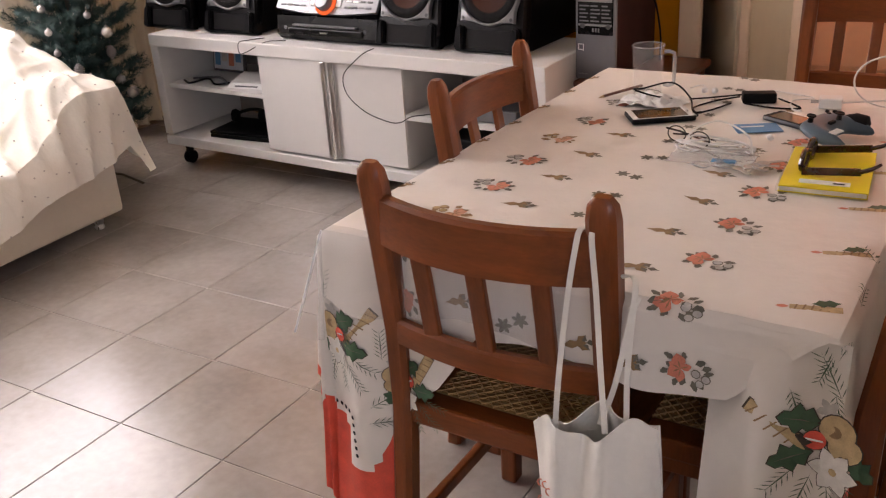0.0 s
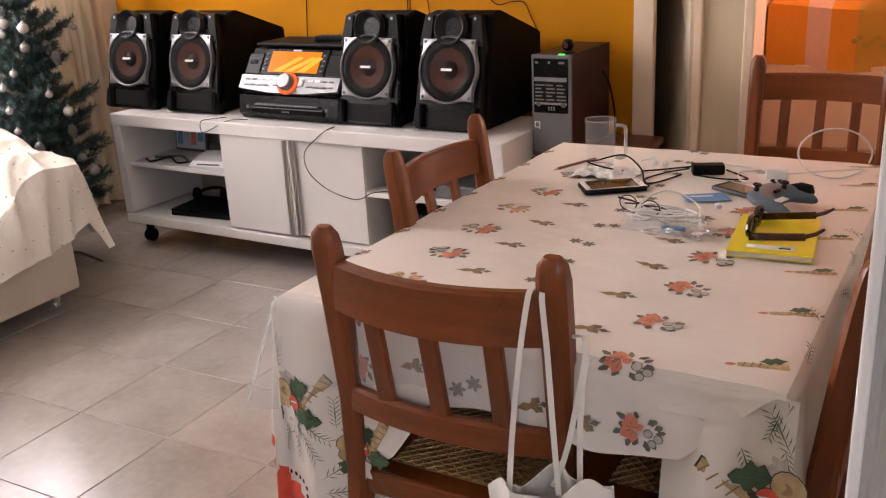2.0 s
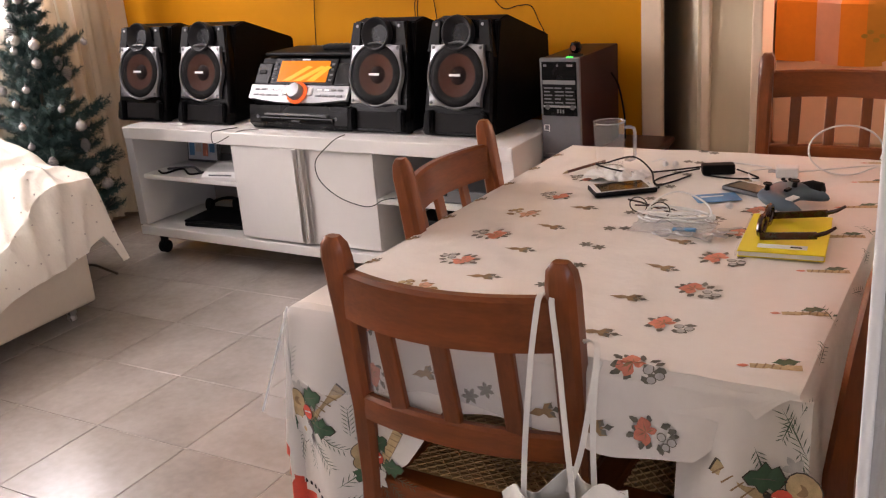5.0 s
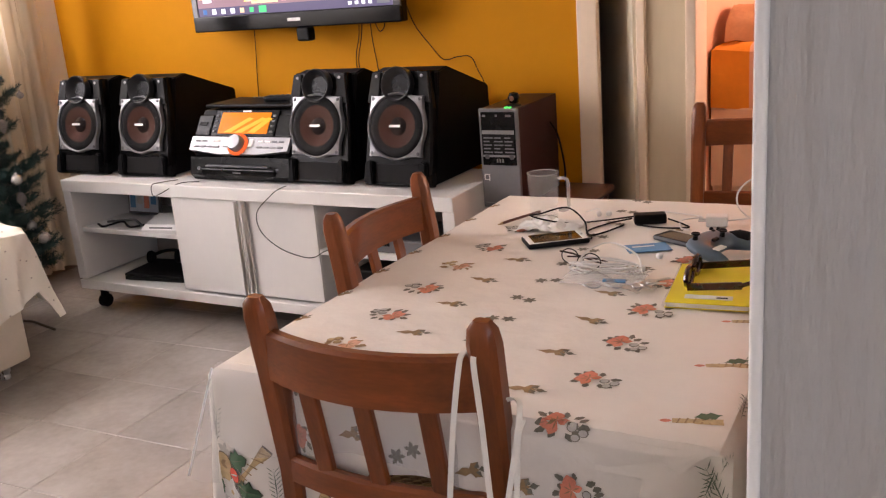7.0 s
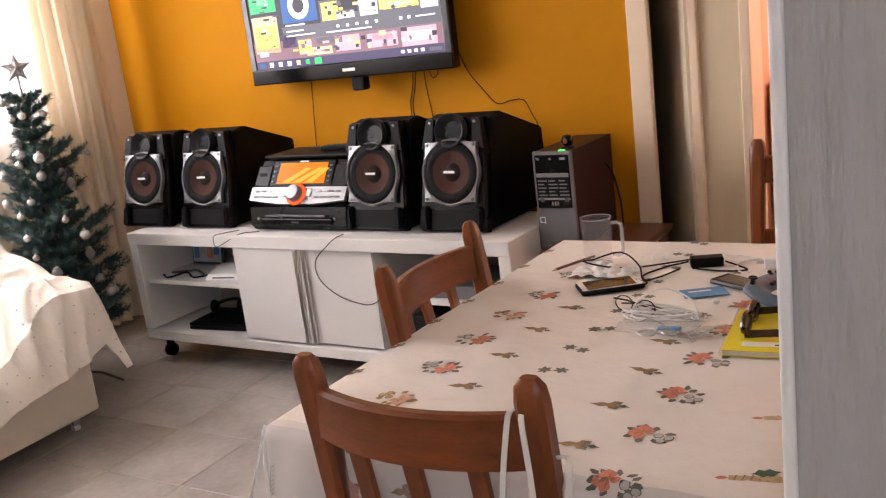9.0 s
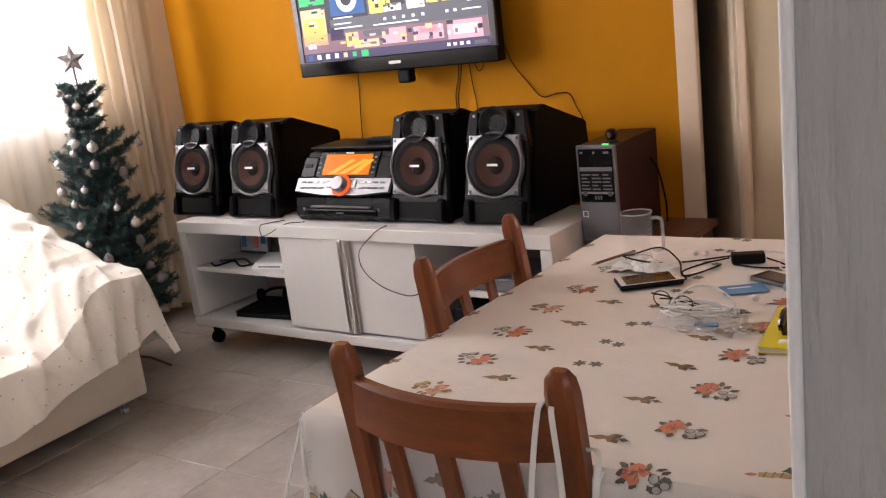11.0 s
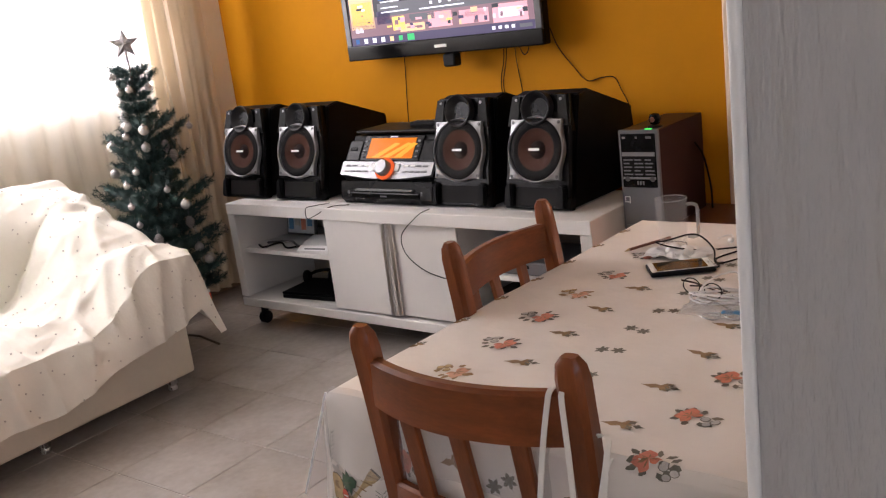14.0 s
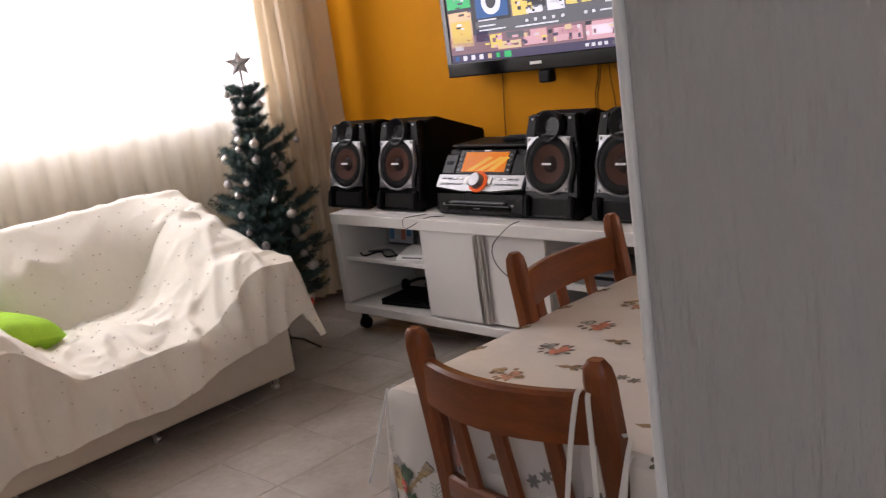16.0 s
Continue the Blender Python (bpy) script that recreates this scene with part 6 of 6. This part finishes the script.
ch = thing("charger", "black charger block with cables on the tablecloth", "charger", pose(-0.405, 2.495, TT, 0, 0, 22))
part("block", boxm(-0.040, 0.040, -0.018, 0.018, 0, 0.025, bevel=0.004), M["matt_black"], ch)
cable("charger_cable", [(-0.448, 2.485, TT + 0.012), (-0.50, 2.460, TT + 0.003), (-0.53, 2.380, TT + 0.003), (-0.50, 2.320, TT + 0.003), (-0.525, 2.295, TT + 0.004)], 0.0022, "rubber", "black charging cable on the tablecloth")
cable("charger_cable", [(-0.448, 2.505, TT + 0.012), (-0.54, 2.470, TT + 0.003), (-0.60, 2.440, TT + 0.003), (-0.63, 2.360, TT + 0.030), (-0.67, 2.345, TT + 0.045), (-0.66, 2.380, TT + 0.040), (-0.60, 2.420, TT + 0.05), (-0.55, 2.410, TT + 0.02), (-0.52, 2.350, TT + 0.003), (-0.49, 2.370, TT + 0.003), (-0.46, 2.450, TT + 0.003)], 0.0022, "rubber", "black cable in a loose loop by the mug")
cable("charger_cable", [(-0.36, 2.500, TT + 0.012), (-0.32, 2.490, TT + 0.003), (-0.30, 2.460, TT + 0.003), (-0.36, 2.445, TT + 0.003), (-0.43, 2.460, TT + 0.003)], 0.0022, "rubber", "short black cable beside the charger")
cd = thing("plastic_card", "light blue plastic card lying on the tablecloth", "card", pose(-0.350, 2.280, TT, 0, 0, 30))
part("card", boxm(-0.050, 0.050, -0.032, 0.032, 0, 0.0018, bevel=0.0005), M["blue"], cd)
part("card_stripe", boxm(-0.034, 0.018, 0.006, 0.014, 0.0018, 0.0022), M["paper"], cd)
eg = thing("eyeglasses", "thin dark eyeglasses folded on the tablecloth", "glasses", pose(-0.452, 2.110, TT, 0, 0, -22))
for s in (-1, 1):
    part("rim", tube([(s * 0.032 + 0.025 * math.cos(a), 0.0 + 0.004 * math.sin(a), 0.019 + 0.016 * math.sin(a)) for a in (6.2832 * k / 18 for k in range(19))], 0.0014, 5), M["matt_black"], eg)
    part("temple", tube([(s * 0.062, 0.0, 0.026), (s * 0.05, 0.03, 0.014), (-s * 0.02, 0.036 + 0.008 * s, 0.008), (-s * 0.068, 0.030, 0.004)], 0.0022, 6), M["tort"], eg, smooth=True)
part("bridge", tube([(-0.008, 0, 0.022), (0, 0, 0.026), (0.008, 0, 0.022)], 0.0013, 5), M["matt_black"], eg)
ep = thing("earphones", "white earphones with coiled cable on the tablecloth", "earphones")
coil = []
for k in range(70):
    a = k * 0.36
    coil.append((-0.385 + (0.070 + 0.012 * math.sin(k * 0.9)) * math.cos(a), 2.080 + (0.034 + 0.008 * math.cos(k * 0.7)) * math.sin(a), TT + 0.004 + 0.00035 * k + 0.003 * math.sin(k)))
part("wire", tube(coil, 0.0022, 5), M["white_plastic"], ep)
part("wire_arch", tube(smooth_path([(-0.45, 2.07, TT + 0.004), (-0.445, 2.12, TT + 0.03), (-0.40, 2.16, TT + 0.045), (-0.33, 2.13, TT + 0.03), (-0.305, 2.08, TT + 0.006)]), 0.0022, 5), M["white_plastic"], ep)
for x, y in ((-0.312, 2.105), (-0.30, 2.20)):
    part("earbud", lathe([(0.0, -0.008), (0.007, -0.005), (0.008, 0.002), (0.004, 0.008), (0.0, 0.009)], pose(x, y, TT + 0.009, 60, 20, 0), 12), M["white_plastic"], ep, smooth=True)
eb = thing("earbuds", "pair of white earbuds near the mug", "earphones")
part("wire", tube(smooth_path([(-0.60, 2.56, TT + 0.002), (-0.575, 2.585, TT + 0.006), (-0.555, 2.555, TT + 0.006), (-0.545, 2.53, TT + 0.008)]), 0.0016, 5), M["white_plastic"], eb)
for x, y in ((-0.550, 2.525), (-0.525, 2.530)):
    part("earbud", lathe([(0.0, -0.008), (0.007, -0.005), (0.008, 0.002), (0.004, 0.008), (0.0, 0.009)], pose(x, y, TT + 0.009, 60, 0, 30), 12), M["white_plastic"], eb, smooth=True)
ks = thing("keys", "bunch of keys on steel rings with a blue tag", "keys", pose(-0.335, 2.000, TT, 0, 0, 8) @ Matrix.Diagonal((1.15, 1.15, 1.15, 1)))
for x, y, r in ((-0.045, 0, 0.017), (-0.005, 0.004, 0.015), (0.028, -0.006, 0.017)):
    part("ring", tube([(x + r * math.cos(a), y + r * math.sin(a), 0.003 + 0.002 * math.sin(2 * a)) for a in (6.2832 * k / 18 for k in range(19))], 0.0014, 5), M["steel"], ks)
for k in range(4):
    m = pose(0.012 + 0.012 * k, -0.004, 0.005 + 0.002 * k, 0, 0, -50 + 28 * k)
    key = part("key", lathe([(0.0105, 0), (0.0105, 0.0018)], m @ pose(0.016, 0, 0), 12), M["steel"], ks)
    part("blade", boxm(0.024, 0.052, -0.0035, 0.0035, 0.0, 0.0016), M["steel"], key, at=m)
part("tag", boxm(-0.028, 0.014, 0.008, 0.020, 0.004, 0.009, bevel=0.002), M["blue"], ks, "blue plastic tag")
wl = thing("white_charger", "white plug charger with a looped white cable", "charger", pose(-0.240, 2.505, TT, 0, 0, 10))
part("plug", boxm(-0.026, 0.026, -0.020, 0.020, 0, 0.026, bevel=0.004), M["white_plastic"], wl)
for s in (-1, 1):
    part("pin", tube([(-0.026, 0.008 * s, 0.013), (-0.044, 0.008 * s, 0.013)], 0.0022, 6), M["steel"], wl)
loop = [(0.026, 0, 0.012)]
for k in range(26):
    a = -2.5 + 6.0 * k / 25
    loop.append((0.128 + 0.082 * math.cos(math.pi + a * -1), 0.02 + 0.010 * math.sin(a), 0.062 + 0.058 * math.sin(math.pi + a * -1)))
part("cable", tube(smooth_path(loop, 3), 0.0022, 6), M["white_plastic"], wl, smooth=True)
cable("white_cable", [(-0.40, 2.60, TT + 0.003), (-0.34, 2.585, TT + 0.003), (-0.29, 2.565, TT + 0.003), (-0.33, 2.52, TT + 0.004), (-0.315, 2.45, TT + 0.004), (-0.29, 2.43, TT + 0.006)], 0.002, "white_plastic", "thin white cable lying on the tablecloth")

# ---- bag on the chair ----
bag = thing("canvas_bag", "white canvas tote bag hanging by its straps from the chair", "bag")


def bag_side(y_sign):
    def f(u, v):
        x = -0.405 + 0.200 * u
        top = 0.578 + 0.052 * u + 0.018 * math.sin(u * 9.4) * (1 if y_sign < 0 else -1)
        z = top - v * (top - 0.18)
        bulge = 0.040 * math.sin(math.pi * min(max(u, 0), 1)) ** 0.6 * (0.55 + 0.9 * math.sin(math.pi * min(v * 1.1, 1)))
        fold = 0.012 * math.sin(u * 17 + v * 3) * (1 - 0.4 * v) + 0.008 * noise.noise(Vector((u * 6, v * 5, y_sign)))
        return Vector((x + 0.012 * math.sin(v * 3), 1.290 + y_sign * (0.006 + bulge) + fold * (0.4 + 0.6 * math.sin(math.pi * u)), z))
    return f


part("front_panel", sheet(bag_side(-1), 26, 22, 0.002), M["bag"], bag, smooth=True)
part("back_panel", sheet(bag_side(1), 26, 22, 0.002), M["bag"], bag, smooth=True)
pf = bag_side(-1)
for i in range(3):
    for j in range(9):
        u, v = 0.035 + 0.075 * i, 0.28 + 0.075 * j
        p = pf(u, v)
        part("pink_print", tube([p + Vector((0.006 * math.cos(a), -0.003, 0.007 * math.sin(a))) for a in (6.2832 * k / 8 for k in range(9))], 0.0013, 4), M["coral"], bag)


def strap(pts):
    out = smooth_path(pts, 6)
    bm = bmesh.new()
    rings = []
    for i, p in enumerate(out):
        d = (out[min(i + 1, len(out) - 1)] - out[max(i - 1, 0)]).normalized()
        s = Vector((1, 0.25, 0))
        s = (s - d * s.dot(d)).normalized() * 0.0042
        n = d.cross(s).normalized() * 0.0014
        rings.append([p - s - n, p + s - n, p + s + n, p - s + n])
    bm_loft(bm, rings)
    part("strap", bm, M["bag"], bag, smooth=True)


RZ = 0.884
strap([(-0.362, 1.268, 0.575), (-0.364, 1.290, 0.68), (-0.362, 1.318, 0.80), (-0.359, 1.338, 0.868), (-0.358, 1.347, RZ), (-0.357, 1.362, RZ), (-0.354, 1.374, 0.86), (-0.345, 1.380, 0.78)])
strap([(-0.280, 1.268, 0.605), (-0.298, 1.290, 0.70), (-0.318, 1.318, 0.80), (-0.334, 1.338, 0.868), (-0.338, 1.347, RZ), (-0.340, 1.362, RZ), (-0.342, 1.374, 0.86), (-0.338, 1.381, 0.78)])
strap([(-0.300, 1.295, 0.598), (-0.282, 1.302, 0.66), (-0.270, 1.315, 0.74), (-0.266, 1.335, 0.80), (-0.285, 1.372, 0.815), (-0.335, 1.385, 0.79)])
strap([(-0.258, 1.295, 0.615), (-0.262, 1.305, 0.70), (-0.264, 1.325, 0.78), (-0.262, 1.340, 0.80)])

# ---- beyond the doorway ----
bed = thing("bed", "high bed under an orange striped cover in the next room", "bed", pose(0, 0, 0))
part("bed_base", boxm(-0.74, 0.95, 4.74, 5.85, 0.30, 0.42, bevel=0.01), M["casing"], bed)
part("side_board", boxm(-0.74, 0.95, 4.70, 4.735, 0.34, 0.72, bevel=0.008), M["casing"], bed, "pale wooden side board")
for x in (-0.70, 0.90):
    for y in (4.80, 5.78):
        part("leg", boxm(x - 0.03, x + 0.03, y - 0.03, y + 0.03, 0, 0.32, bevel=0.004), M["casing"], bed)
part("mattress", boxm(-0.72, 0.93, 4.76, 5.84, 0.42, 0.95, bevel=0.05, seg=3), M["or_pale"], bed, smooth=True)
x = -0.735
cover = thing("bed_cover", "orange, pink and mustard striped cover hanging over the bed", "bed cover")
for w, key in ((0.17, "or_throw"), (0.10, "or_pale"), (0.11, "or_throw"), (0.13, "or_olive"), (0.16, "or_throw"), (0.12, "or_pale"), (0.20, "or_throw"), (0.16, "or_olive"), (0.2, "or_throw")):
    def f(u, v, x=x, w=w):
        xx = x + w * u
        s = v * 1.0
        wob = 0.010 * math.sin(xx * 19) + 0.012 * noise.noise(Vector((xx * 6, s * 3, 0)))
        return Vector((xx, 4.690 + wob * (1 - s), 0.715 + 0.02 * math.sin(xx * 5) + 0.27 * s / 0.42)) if s < 0.42 else Vector((xx, 4.690 + 0.8 * (s - 0.42), 0.985 + 0.02 * math.sin(min((s - 0.42) * 12, 1.57)) + wob))
    part("stripe", sheet(f, 8, 24, 0.004), M[key], cover, smooth=True)
    x += w
for k in range(7):
    part("cover_print", poly([(-0.36 + 0.024 * k + 0.014 * math.cos(a), 4.668, 0.83 + 0.02 * math.sin(k * 2.1) + 0.010 * math.sin(a)) for a in (6.2832 * j / 8 for j in range(8))]), M["or_leaf"], cover, "olive green leaf print")
bl = thing("blanket", "folded beige blanket lying on the bed", "blanket")
part("fold", sheet(lambda u, v: Vector((-0.70 + 0.95 * u, 4.80 + 0.55 * v, 1.012 + 0.16 * (math.sin(math.pi * min(max(v, 0), 1)) ** 0.5) * (1 - 0.5 * u) + 0.025 * noise.noise(Vector((u * 9, v * 7, 3))))), 30, 18, 0.01), M["blanket"], bl, smooth=True)
tb = thing("toy_box", "purple plastic box on the floor under the bed", "box", pose(-0.05, 4.45, 0))
part("shell", boxm(-0.16, 0.16, -0.12, 0.12, 0.0, 0.34, bevel=0.015), M["purple"], tb)
part("lid", boxm(-0.165, 0.165, -0.125, 0.125, 0.34, 0.36, bevel=0.006), M["blue"], tb)


# ---- floor tiles ----
floor = structure("floor", boxm(XL - 0.1, XR + 0.1, YN - 0.1, 6.2, -0.06, -0.003), M["grout"], "glazed grey-beige ceramic tile floor with light grout joints")
GX, GY, TSX, TSY, TURN = -2.186, 2.206, 0.374, 0.366, radians(1.9)
tile_mesh = None
far_tiles = bmesh.new()
for i in range(-6, 12):
    for j in range(-12, 5):
        a, b = (i + 0.5) * TSX, (j + 0.5) * TSY
        x, y = GX + a * math.cos(TURN) - b * math.sin(TURN), GY + a * math.sin(TURN) + b * math.cos(TURN)
        if x < XL - 0.1 or x > XR or y > YB + 0.1 or y < YN - 0.1:
            continue
        if x > 0.7 or y < -0.6:
            one = boxm(-TSX / 2 + 0.0015, TSX / 2 - 0.0015, -TSY / 2 + 0.0015, TSY / 2 - 0.0015, -0.01, 0.0)
            one.transform(pose(x, y, 0, 0, 0, math.degrees(TURN)))
            spare = bpy.data.meshes.new("spare")
            one.to_mesh(spare)
            one.free()
            far_tiles.from_mesh(spare)
            bpy.data.meshes.remove(spare)
            continue
        if tile_mesh is None:
            ob = part("tile", boxm(-TSX / 2 + 0.0015, TSX / 2 - 0.0015, -TSY / 2 + 0.0015, TSY / 2 - 0.0015, -0.010, 0.0, bevel=0.0012, seg=1), M["tile"], floor)
            tile_mesh = ob.data
        else:
            ob = new("tile", tile_mesh)
            ob.parent = floor
        ob.matrix_basis = pose(x, y, 0.0003 * noise.noise(Vector((i * 1.3, j * 1.7, 0))), 0, 0, math.degrees(TURN))
tagged(part("tiles_far", far_tiles, M["tile"], floor), kind="stuff")
